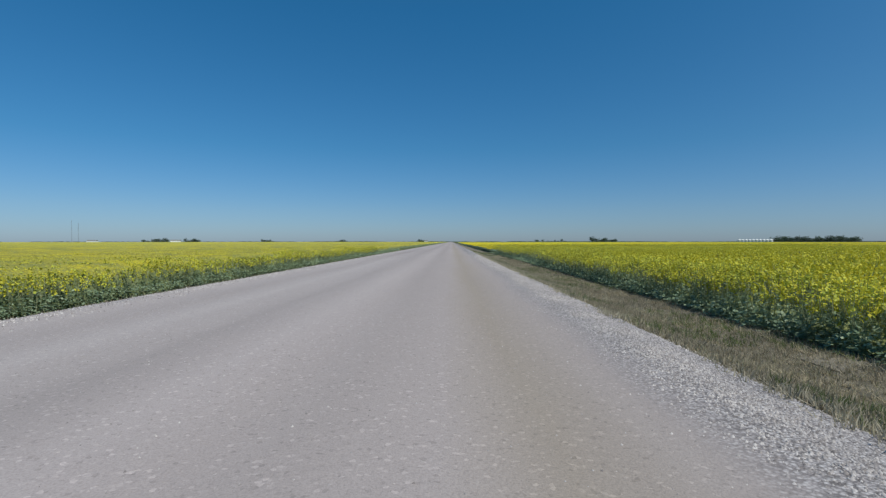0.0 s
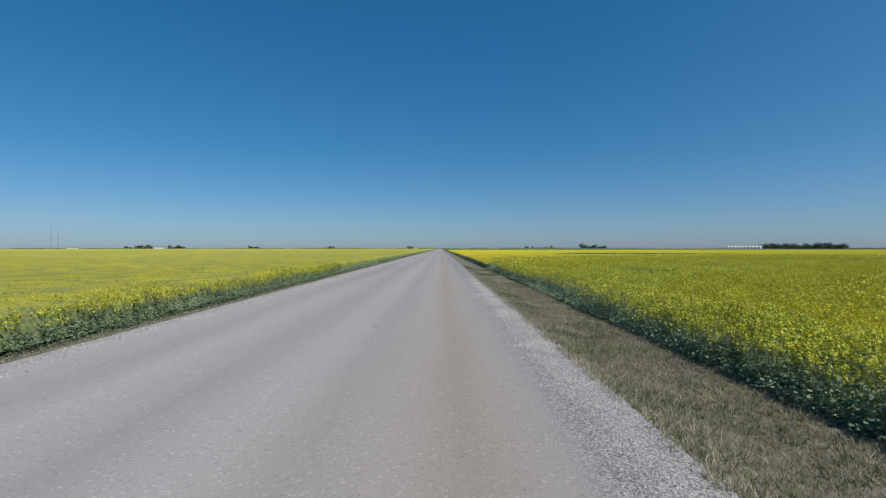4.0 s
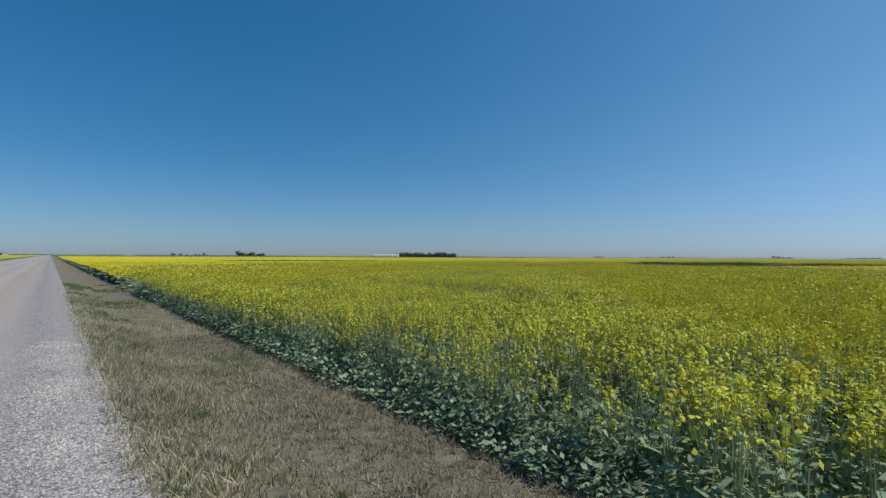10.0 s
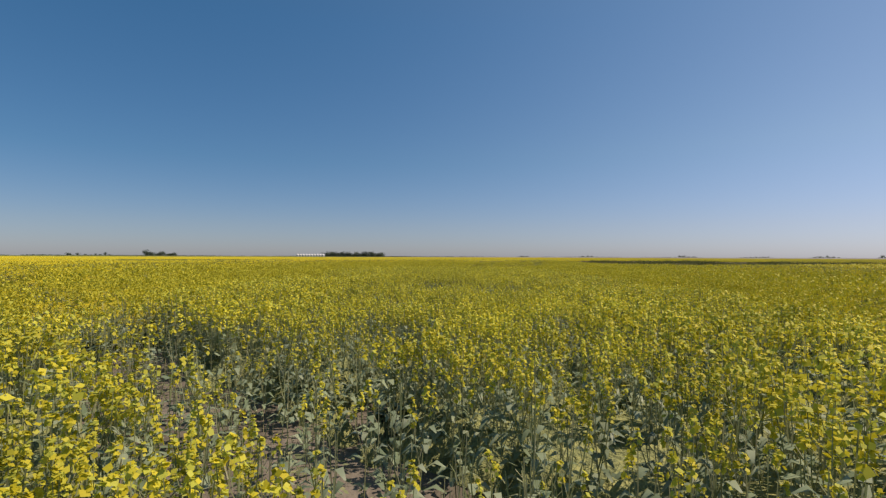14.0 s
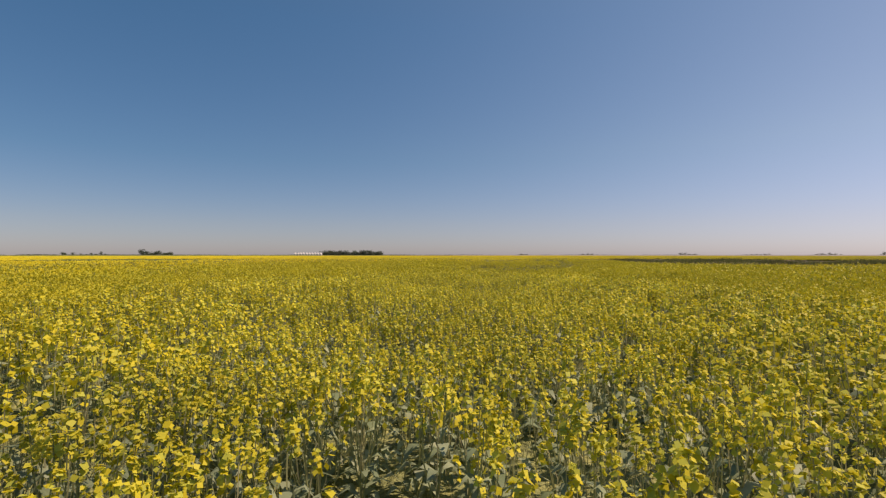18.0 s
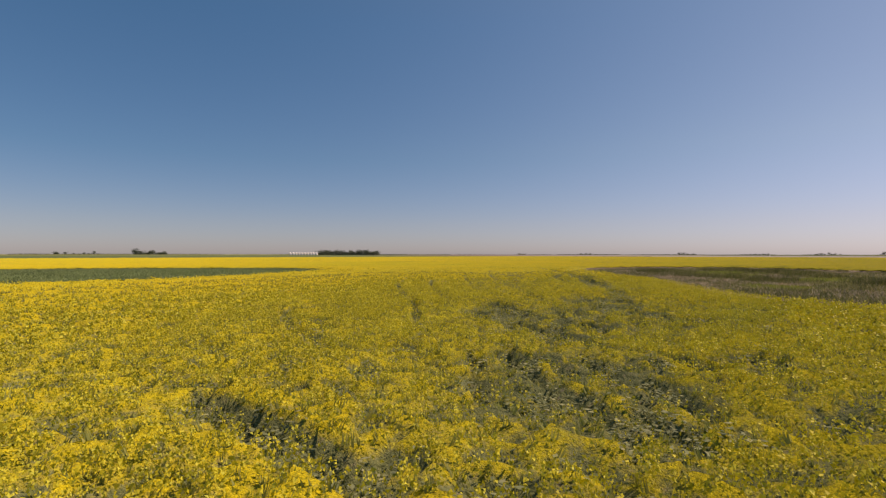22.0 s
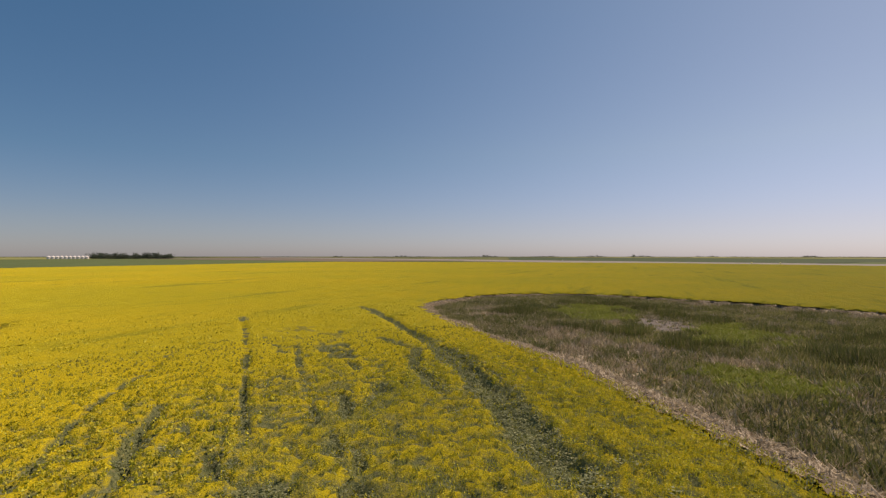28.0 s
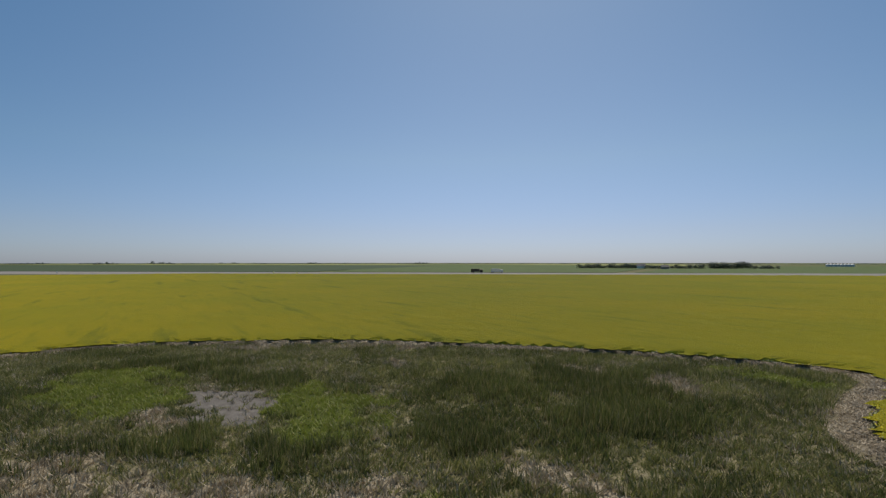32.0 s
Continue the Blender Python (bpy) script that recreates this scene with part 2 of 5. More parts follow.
def m_soil():
    n = Nodes("field soil", 0.95, 0.1)
    a = n.ramp(n.noise(1.2, 5), (0.3, (0.13, 0.115, 0.092)), (0.6, (0.20, 0.178, 0.145)), (0.8, (0.26, 0.232, 0.195)))
    n.bump(n.noise(14, 4), 0.6, 0.05)
    return n.done(a)


def m_verge():
    n = Nodes("verge turf", 0.95, 0.1)
    a = n.ramp(n.noise(2.5, 5), (0.3, (0.13, 0.115, 0.085)), (0.55, (0.21, 0.185, 0.14)), (0.8, (0.29, 0.25, 0.19)))
    a = n.mix(1.0, a, n.ramp(n.noise(45, 4, 0.7), (0.3, (0.6, 0.6, 0.6)), (0.7, (1.3, 1.3, 1.3))), "MULTIPLY")
    n.bump(n.noise(40, 4), 0.8, 0.05)
    return n.done(a)


def m_canopy():
    """A closed flowering canopy: yellow tops with green between them, leaves and soil where it is thin."""
    n = Nodes("canola canopy", 0.9, 0.05)
    fleck = n.noise(13.0, 4, 0.75)
    tops = n.ramp(fleck, (0.34, (0.28, 0.265, 0.043)), (0.44, (0.475, 0.404, 0.03)), (0.56, (0.625, 0.52, 0.031)), (0.75, (0.72, 0.61, 0.039)))
    rows = n.noise(0.5, 4, 0.6, n.stretch(0.16, 1.0, 1.0, ROW_TURN))
    c = n.mix(1.0, tops, n.ramp(rows, (0.30, (0.82, 0.88, 1.0)), (0.45, (1, 1, 1)), (0.8, (1.06, 1.03, 1))), "MULTIPLY")
    c = n.mix(1.0, c, n.ramp(n.noise(0.02, 3), (0.35, (0.90, 0.95, 1.0)), (0.65, (1.06, 1.02, 1))), "MULTIPLY")
    lodged = n.noise(0.11, 4, 0.6, n.stretch(0.12, 1.0, 1.0, ROW_TURN))
    c = n.mix(1.0, c, n.ramp(lodged, (0.33, (0.70, 0.78, 1.0)), (0.40, (1, 1, 1))), "MULTIPLY")
    thin = n.ramp(n.noise(5.0, 5, 0.75), (0.32, (0.075, 0.095, 0.042)), (0.45, (0.14, 0.172, 0.078)), (0.56, (0.20, 0.23, 0.10)), (0.65, (0.225, 0.215, 0.125)), (0.76, (0.30, 0.265, 0.19)))
    at = n.tree.nodes.new("ShaderNodeAttribute")
    at.attribute_name = "bare"
    rag = n.tree.nodes.new("ShaderNodeMath")
    rag.operation = "MULTIPLY_ADD"
    rag.inputs[1].default_value = 0.55
    n.link(n.noise(11.0, 4, 0.8), rag.inputs[0]).link(at.outputs["Fac"], rag.inputs[2])
    c = n.mix(n.ramp(rag.outputs[0], (0.56, (0, 0, 0)), (0.80, (1, 1, 1))), c, thin)
    n.bump(n.noise(9.0, 4, 0.75), 0.8, 0.2)
    n.bsdf.inputs["Diffuse Roughness"].default_value = 1.0
    return n.done(c)


def m_understory():
    n = Nodes("canola understory", 0.7, 0.2)
    c = n.ramp(n.noise(9.0, 4, 0.7), (0.30, (0.11, 0.13, 0.06)), (0.5, (0.23, 0.26, 0.11)), (0.72, (0.38, 0.375, 0.14)))
    n.bump(n.noise(12.0, 3), 0.9, 0.12)
    return n.done(c)


def m_ground():
    n = Nodes("prairie", 0.95, 0.1)
    a = n.ramp(n.noise(0.004, 2), (0.35, (0.085, 0.12, 0.045)), (0.5, (0.15, 0.15, 0.075)), (0.62, (0.10, 0.14, 0.05)))
    a = n.mix(1.0, a, n.ramp(n.noise(0.15, 5), (0.3, (0.8, 0.8, 0.8)), (0.7, (1.2, 1.2, 1.2))), "MULTIPLY")
    return n.done(a)


def m_field(name, *cols):
    n = Nodes(name, 0.95, 0.1)
    a = n.ramp(n.noise(0.05, 5, 0.6), *[(0.3 + 0.4 * i / max(1, len(cols) - 1), c) for i, c in enumerate(cols)])
    lines = n.noise(0.4, 2, 0.5, n.stretch(1.0, 0.03, 1.0))
    a = n.mix(1.0, a, n.ramp(lines, (0.3, (0.85, 0.85, 0.85)), (0.7, (1.12, 1.12, 1.12))), "MULTIPLY")
    return n.done(a)


def m_marsh():
    """Wet ground: dark peat with pale matted dead reeds."""
    n = Nodes("marsh floor", 0.95, 0.1)
    a = n.ramp(n.noise(0.9, 5, 0.65), (0.35, (0.11, 0.108, 0.05)), (0.5, (0.20, 0.185, 0.105)), (0.68, (0.34, 0.305, 0.20)))
    at = n.tree.nodes.new("ShaderNodeAttribute")
    at.attribute_name = "moss"
    a = n.mix(at.outputs["Fac"], a, n.ramp(n.noise(2.0, 4), (0.3, (0.07, 0.095, 0.028)), (0.7, (0.14, 0.18, 0.05))))
    at = n.tree.nodes.new("ShaderNodeAttribute")
    at.attribute_name = "rim"
    a = n.mix(at.outputs["Fac"], a, n.ramp(n.noise(1.6, 5, 0.7), (0.3, (0.10, 0.085, 0.06)), (0.5, (0.185, 0.155, 0.115)), (0.7, (0.30, 0.26, 0.20))))
    at = n.tree.nodes.new("ShaderNodeAttribute")
    at.attribute_name = "straw"
    a = n.mix(at.outputs["Fac"], a, n.ramp(n.noise(3.0, 5, 0.75), (0.36, (0.15, 0.13, 0.085)), (0.5, (0.33, 0.29, 0.21)), (0.66, (0.52, 0.46, 0.36))))
    at = n.tree.nodes.new("ShaderNodeAttribute")
    at.attribute_name = "pan"
    a = n.mix(n.ramp(at.outputs["Fac"], (0.35, (0, 0, 0)), (0.6, (1, 1, 1))), a, n.ramp(n.noise(1.4, 5, 0.7), (0.3, (0.12, 0.112, 0.10)), (0.6, (0.19, 0.18, 0.165)), (0.75, (0.25, 0.235, 0.215))))
    a = n.mix(1.0, a, n.ramp(n.noise(18, 4, 0.7), (0.3, (0.65, 0.65, 0.65)), (0.7, (1.25, 1.25, 1.25))), "MULTIPLY")
    n.bump(n.noise(16, 4), 0.7, 0.06)
    return n.done(a)


def m_plain(name, col, rough=0.7, vary=0.12, scale=3.0, metal=0.0):
    n = Nodes(name, rough, 0.3)
    n.bsdf.inputs["Metallic"].default_value = metal
    lo, hi = tuple(c * (1 - vary) for c in col), tuple(min(1, c * (1 + vary)) for c in col)
    return n.done(n.ramp(n.noise(scale, 4), (0.3, lo), (0.7, hi)))


ROW_DIR = (0.74, 0.67)                                  # the way the drill ran
ROW_TURN = -math.atan2(ROW_DIR[1], ROW_DIR[0])
M_road, M_soil, M_verge, M_canopy, M_under, M_ground, M_marsh = m_road(), m_soil(), m_verge(), m_canopy(), m_understory(), m_ground(), m_marsh()
M_stone = plant_mat("road stones", (0.20, 0.18, 0.185), (0.33, 0.305, 0.315), (0.43, 0.40, 0.41), (0.54, 0.51, 0.525), translucent=0.0, rough=0.9)
M_green_field = m_field("cereal field", (0.075, 0.115, 0.045), (0.10, 0.145, 0.055), (0.12, 0.16, 0.07))
M_dark_field = m_field("lentil field", (0.055, 0.085, 0.045), (0.07, 0.105, 0.055))
M_fallow = m_field("fallow field", (0.15, 0.13, 0.10), (0.19, 0.17, 0.13))
M_pale_crop = m_field("pale flowering field", (0.20, 0.225, 0.085), (0.25, 0.265, 0.10))
M_asphalt = m_plain("worn asphalt", (0.22, 0.215, 0.21), 0.85)
M_white = m_plain("white paint", (0.78, 0.78, 0.76), 0.5, 0.05)
M_steel = m_plain("galvanised steel", (0.62, 0.62, 0.63), 0.55, 0.06, 2.0, 0.05)
M_mast = m_plain("weathered mast steel", (0.22, 0.23, 0.25), 0.6)
M_roof = m_plain("grey roof", (0.20, 0.19, 0.18), 0.8)
M_wall_red = m_plain("weathered boards", (0.30, 0.24, 0.20), 0.8)
M_dark = m_plain("dark paint", (0.03, 0.03, 0.035), 0.4)
M_glass = m_plain("dark glass", (0.02, 0.025, 0.03), 0.1)
M_bank = m_plain("pale gravel bank", (0.30, 0.285, 0.265), 0.9, 0.08, 0.2)

# ---------------------------------------------------------------- plan
ROAD_L, ROAD_R = -7.25, 2.75        # edges of the gravel
CROP_L, CROP_R = -9.3, 5.75         # where the crop begins on both sides
SOIL_Z, TOP_Z = -0.48, 0.52         # field soil and top of the crop
RNG = np.random.default_rng(7)


def vnoise(x, y, cell, seed=0):
    """Smooth value noise in the plan, 0 to 1."""
    x, y = np.asarray(x, float) / cell + 1000.3, np.asarray(y, float) / cell + 1000.7
    i, j = np.floor(x).astype(np.int64), np.floor(y).astype(np.int64)
    u, v = x - i, y - j
    u, v = u * u * (3 - 2 * u), v * v * (3 - 2 * v)

    def h(a, b):
        k = (a * 374761393 + b * 668265263 + seed * 974634777) & 0xFFFFFFFF
        k = ((k ^ (k >> 13)) * 1274126177) & 0xFFFFFFFF
        return ((k ^ (k >> 16)) & 0xFFFF) / 65535.0

    return (h(i, j) * (1 - u) + h(i + 1, j) * u) * (1 - v) + (h(i, j + 1) * (1 - u) + h(i + 1, j + 1) * u) * v


def ring(points, steps=8):
    """A smooth closed line through corner points."""
    p, out = [Vector(q) for q in points], []
    for i in range(len(p)):
        a, b, c, e = p[i - 1], p[i], p[(i + 1) % len(p)], p[(i + 2) % len(p)]
        for s in range(steps):
            t = s / steps
            out.append(0.5 * (2 * b + (c - a) * t + (2 * a - 5 * b + 4 * c - e) * t * t + (3 * b - a - 3 * c + e) * t**3))
    return np.array([tuple(v) for v in out])


def inside(poly, x, y):
    x, y = np.asarray(x, float), np.asarray(y, float)
    hit = np.zeros(x.shape, bool)
    for (x0, y0), (x1, y1) in zip(poly, np.roll(poly, -1, 0)):
        if y0 != y1:
            hit ^= ((y0 > y) != (y1 > y)) & (x < (x1 - x0) * (y - y0) / (y1 - y0) + x0)
    return hit


def off_line(line, x, y):
    """Distance to a polyline."""
    x, y = np.asarray(x, float), np.asarray(y, float)
    best = np.full(x.shape, 1e9)
    for (x0, y0), (x1, y1) in zip(line[:-1], line[1:]):
        dx, dy = x1 - x0, y1 - y0
        t = np.clip(((x - x0) * dx + (y - y0) * dy) / (dx * dx + dy * dy), 0, 1)
        best = np.minimum(best, np.hypot(x - x0 - t * dx, y - y0 - t * dy))
    return best


MARSH = ring([(129, 118.5), (141.5, 118), (152, 114), (158, 107), (160, 95.5), (156, 82.5), (148.5, 67), (139, 55), (128.3, 44), (118, 35.2), (108.5, 29.3), (102, 27.6),
              (98, 33.5), (93.5, 49), (81, 58), (74, 69), (77, 78.5), (85.5, 85.2), (96.6, 93.2), (105.4, 101.3), (116.5, 110.8)], 6)
SLOUGH = ring([(33, 150), (37, 135), (47, 128.5), (62, 129.5), (72, 135), (82, 140), (91, 150), (90, 161), (79, 174), (66, 184), (50, 190), (38, 176)], 4)
FIELD = np.array([(CROP_R, -600), (CROP_R, 430), (560, 432), (600, 210), (600, 12), (250, -408), (85, -600)])
TRACK = [(1, 32), (8, 44), (25, 59), (35, 68.5)]        # the line that is passed low over the crop
TRACK_ALL = TRACK + [(44, 77), (60, 87), (78, 90)]

# wheel lines and thin, drowned spots in the crop: line, half width, how bare
SPRAYER_RUTS = [([(13.7, 44.5), (13.75, 50), (13.85, 54), (14.1, 58.5)], 0.95, 0.84), ([(14.2, 58), (14.3, 66), (14.3, 90)], 0.28, 0.8), ([(13.6, 45), (13.4, 36), (13.4, 10)], 0.2, 0.6),
                ([(23.4, 55.5), (23.5, 60), (23.6, 67)], 0.62, 0.95), ([(23.6, 66), (23.6, 90)], 0.26, 0.75), ([(23.4, 56), (23.4, 20)], 0.18, 0.6),
                ([(34.6, 66.5), (34.2, 70), (34.1, 78), (34.4, 86), (34.8, 95)], 0.46, 0.95), ([(42.6, 76.2), (42.6, 81)], 0.46, 0.95), ([(42.6, 81), (42.8, 87)], 0.2, 0.6)]
RIM_RUTS = [([(122, 124.5), (112.5, 115.7), (103, 107.6), (96.5, 102)], 0.55, 0.95),
            ([(97, 102.6), (93.2, 99.4), (88, 95.6), (84, 93), (80.6, 91.2), (77.6, 89.4)], 1.05, 1.0),
            ([(78.5, 89.8), (75.5, 87.6), (72, 85.6), (68.5, 83.6)], 0.7, 0.85),
            ([(116, 120), (107, 111), (96, 99.8), (88.4, 94.2), (80.4, 90), (75.2, 85.7)], 0.3, 0.7),
            ([(99.5, 108.8), (95.5, 103.6), (90.8, 101.6), (86, 97.6)], 0.5, 0.8),
            ([(81.4, 89.0), (79.5, 87.7), (78, 86.8), (75.5, 85.6)], 0.34, 0.95)]
FAR_RUTS = [([(86.6, 119.1), (76.1, 111.7), (68.1, 104), (63.7, 98.9), (60.2, 94.5), (58.1, 91.5), (56.3, 89.4), (55, 88), (53.8, 87), (52.5, 85.4)], 0.24, 0.95),
            ([(78.1, 109.5), (70, 101.8), (64.3, 95.7), (61.8, 92.7), (59.5, 89.5)], 0.22, 0.95),
            ([(106.7, 131.8), (94.2, 119.3), (87, 112.5), (80.5, 106.4), (77, 103)], 0.26, 0.85),
            ([(95.9, 115.3), (88.4, 109.1), (84.7, 105.6)], 0.3, 0.8), ([(83.8, 102.5), (79, 99), (76, 96.6)], 0.36, 0.9), ([(81.4, 102.8), (78.3, 100)], 0.3, 0.8),
            ([(77, 108.4), (74.5, 106.6), (72.6, 104.7)], 0.34, 0.8), ([(73, 107.3), (70, 106)], 0.3, 0.8), ([(74.6, 102.4), (73, 100.4), (73.8, 99)], 0.4, 0.85),
            ([(87, 101.8), (83, 100.4), (81, 101)], 0.3, 0.7)]
SOUTH_RUTS = [([(57.2, 88.9), (56.3, 87.4), (55.5, 86.1), (54.9, 84.8), (54, 83)], 0.3, 1.0),
              ([(54.2, 95.6), (51.7, 93.5), (50.1, 91.6), (49.4, 90.4), (48.2, 87), (47.6, 84.6)], 0.26, 0.8),
              ([(51.2, 91), (50, 88.6), (49.9, 87.2)], 0.28, 0.85),
              ([(70.6, 93), (68.3, 90.2), (65.8, 87.6)], 0.34, 0.9), ([(67.6, 86.6), (66.2, 85), (65.6, 83.4), (64.5, 81.6)], 0.42, 0.95),
              ([(65, 83.4), (64, 81), (62.4, 79), (61.6, 77)], 0.95, 1.0),
              ([(61.6, 88.6), (60.6, 86.6), (59.6, 85.2)], 1.05, 1.0), ([(58.4, 87), (57.9, 85), (58.4, 82.8), (58.2, 80.6)], 0.8, 1.0),
              ([(56.6, 83.2), (55.6, 81), (54.4, 78.6)], 0.5, 0.85), ([(62.4, 78), (61, 75.6), (59.5, 73)], 0.4, 0.85),
              ([(69, 80.5), (67.1, 78.6), (66.1, 76.4), (63, 73.4)], 0.3, 0.8)]
MIDDLE_RUTS = [([(51.2, 80.2), (50.9, 78), (50.4, 75.3)], 0.26, 0.8), ([(53.6, 76.2), (52.8, 74.4)], 0.3, 0.9),
               ([(47.5, 78.2), (47.3, 76.6), (47.6, 75.3), (47.9, 74.2), (47.5, 72.5)], 0.26, 0.8), ([(38.5, 67.5), (38.8, 65.7)], 0.3, 0.95)]
RUTS = SPRAYER_RUTS + RIM_RUTS + FAR_RUTS + SOUTH_RUTS + MIDDLE_RUTS
SPOTS = [(40, 66, 0.6, 0.85), (39, 65.6, 0.5, 0.8), (49.7, 71.9, 0.5, 0.8), (53.9, 73.5, 0.6, 0.8), (51.4, 77, 0.6, 0.7), (47.1, 76.2, 0.5, 0.7), (63.8, 81.8, 0.5, 0.8), (59.8, 86.1, 0.6, 0.8),
         (15.4, 51.2, 0.5, 0.7), (20.6, 58.6, 0.8, 0.6), (22, 57, 0.7, 0.7), (18.4, 55.2, 0.6, 0.5), (70.4, 96, 1.3, 0.85), (73, 98.6, 1.0, 0.8), (68, 93.2, 0.8, 0.8), (74.4, 95.8, 0.7, 0.8),
         (47.9, 86, 0.5, 0.9), (49.9, 87.8, 0.45, 0.9), (43.5, 76.5, 0.5, 0.9), (43.7, 74.8, 0.35, 0.8), (45, 74.5, 0.4, 0.7), (35.4, 72.7, 0.6, 0.7), (37.4, 66.2, 0.35, 0.9),
         (36, 66.1, 0.35, 0.7), (43.6, 65.5, 0.5, 0.8), (9.5, 36.2, 0.7, 0.6), (46.4, 81, 0.4, 0.8), (44.8, 86.4, 0.4, 0.8), (41.8, 75.2, 0.4, 0.7), (92, 108, 1.2, 0.7), (95.6, 110.5, 1.1, 0.7)]


def bareness(x, y):
    """0 in the closed crop, 1 where nothing tall grows."""
    x, y = np.asarray(x, float), np.asarray(y, float)
    wob = 0.4 + 0.6 * vnoise(x, y, 1.1, 3) + 0.8 * vnoise(x, y, 0.3, 4)
    b = np.zeros(x.shape)
    for line, half, much in RUTS:
        lo, hi = np.min(line, 0) - 4, np.max(line, 0) + 4
        k = (x > lo[0]) & (x < hi[0]) & (y > lo[1]) & (y < hi[1])
        if k.any():
            dd = off_line(line, x[k], y[k]) / ((half if half > 0.45 else 0.72 * half) * (0.2 + 0.68 * wob[k]) + 0.02)
            gaps = -0.3 + 1.7 * vnoise(x[k], y[k], 1.9, 5) + 0.7 * vnoise(x[k], y[k], 0.6, 6)
            gaps = np.clip(gaps, 0, 1.1) if half < 0.45 else 0.45 + 0.55 * np.clip(gaps, 0, 1)
            b[k] = np.maximum(b[k], np.clip(much * np.clip((1.2 - dd) * 2.4, 0, 1) * gaps, 0, 1))
    for cx, cy, r, much in SPOTS:
        k = np.hypot(x - cx, y - cy) < 3 * r
        if k.any():
            dd = np.hypot(x[k] - cx, y[k] - cy) / (0.8 * r * wob[k])
            b[k] = np.maximum(b[k], much * np.clip((1.4 - dd) * 2.0, 0, 1))
    u, w = x * ROW_DIR[0] + y * ROW_DIR[1], -x * ROW_DIR[1] + y * ROW_DIR[0]
    streak = vnoise(u / 5, w, 0.55, 11) * 0.55 + vnoise(u / 2.6, w, 0.42, 12) * 0.45
    patchy = weak(x, y) * (0.55 + 0.9 * vnoise(x, y, 4.5, 13))
    return np.clip(np.maximum(b, np.clip((streak - 0.88 + 0.34 * patchy) * 4.5, 0, 0.9)), 0, 1)


def weak(x, y):
    """Ground where the stand came up late: more leaf and fewer flowers, in places only."""
    x, y = np.asarray(x, float), np.asarray(y, float)
    z = np.zeros(x.shape)
    for cx, cy, rx, ry, much in ((58, 82.5, 7, 5, 1), (66, 84, 6, 5, 1), (80, 101, 15, 6, 0.78), (97, 115, 12, 5, 0.72), (49, 77, 5, 4, 1), (84, 94, 7, 3, 0.7)):
        u = ((x - cx) * ROW_DIR[0] + (y - cy) * ROW_DIR[1]) / rx
        w = (-(x - cx) * ROW_DIR[1] + (y - cy) * ROW_DIR[0]) / ry
        z = np.maximum(z, much * np.clip(1.5 - np.hypot(u, w), 0, 1))
    return z


def crop_here(x, y):
    return inside(FIELD, x, y) & ~inside(MARSH, x, y) & ~inside(SLOUGH, x, y)


def crop_top(x, y):
    t = TOP_Z + 0.16 * (vnoise(x, y, 3.1, 21) - 0.5) + 0.12 * (vnoise(x, y, 0.9, 22) - 0.5)
    edge = np.clip(np.where(np.asarray(x) < 0, CROP_L + 0.6 - np.asarray(x), np.asarray(x) - CROP_R) / 1.2, 0, 1)
    return t - 0.28 * (1 - edge) ** 2 - 0.26 * weak(x, y)


# ---------------------------------------------------------------- mesh helpers
def bulk(name, verts, faces, material, parent=None, smooth=False, values=None):
    """One mesh object from arrays of corners and of equal-sided faces."""
    verts, faces = np.asarray(verts, np.float32), np.asarray(faces, np.int32)
    me = bpy.data.meshes.new(name)
    me.vertices.add(len(verts))
    me.vertices.foreach_set("co", verts.ravel())
    me.loops.add(faces.size)
    me.loops.foreach_set("vertex_index", faces.ravel())
    me.polygons.add(len(faces))
    me.polygons.foreach_set("loop_start", np.arange(len(faces), dtype=np.int32) * faces.shape[1])
    if smooth:
        me.polygons.foreach_set("use_smooth", np.ones(len(faces), bool))
    for key, val in (values or {}).items():
        me.attributes.new(key, "FLOAT", "POINT").data.foreach_set("value", np.asarray(val, np.float32).ravel())
    me.update(calc_edges=True)
    me.materials.append(material)
    ob = new(name, me)
    ob.parent = parent
    return ob


def strewn(proto_v, proto_f, at, yaw, size, tall=None, lean=None):
    """Copies of a small shape, turned, scaled and leaned, as one array of corners and faces."""
    n, k = len(at), len(proto_v)
    c, s = np.cos(yaw)[:, None], np.sin(yaw)[:, None]
    px, py, pz = (proto_v[:, i][None] for i in range(3))
    tall = size if tall is None else tall
    x, y, z = (px * c - py * s) * size[:, None], (px * s + py * c) * size[:, None], pz * tall[:, None]
    if lean is not None:
        x, y = x + z * lean[:, :1], y + z * lean[:, 1:]
    v = np.stack([x, y, np.broadcast_to(z, x.shape)], -1) + at[:, None, :]
    f = proto_f[None] + (np.arange(n) * k)[:, None, None]
    return v.reshape(-1, 3), f.reshape(-1, proto_f.shape[1])


def blades_proto(n, spread, width, droop, seed):
    """A tuft of single-triangle blades one unit tall."""
    r = np.random.default_rng(seed)
    v, f = [], []
    for i in range(n):
        a, d = r.uniform(0, 6.283), r.uniform(0, spread)
        bx, by, ang = d * math.cos(a), d * math.sin(a), r.uniform(0, 6.283)
        hx, hy, h = r.normal(0, droop), r.normal(0, droop), r.uniform(0.55, 1.0)
        wx, wy = width * math.cos(ang), width * math.sin(ang)
        v += [(bx - wx, by - wy, 0), (bx + wx, by + wy, 0), (bx + hx, by + hy, h)]
        f.append((3 * i, 3 * i + 1, 3 * i + 2))
    return np.array(v), np.array(f)


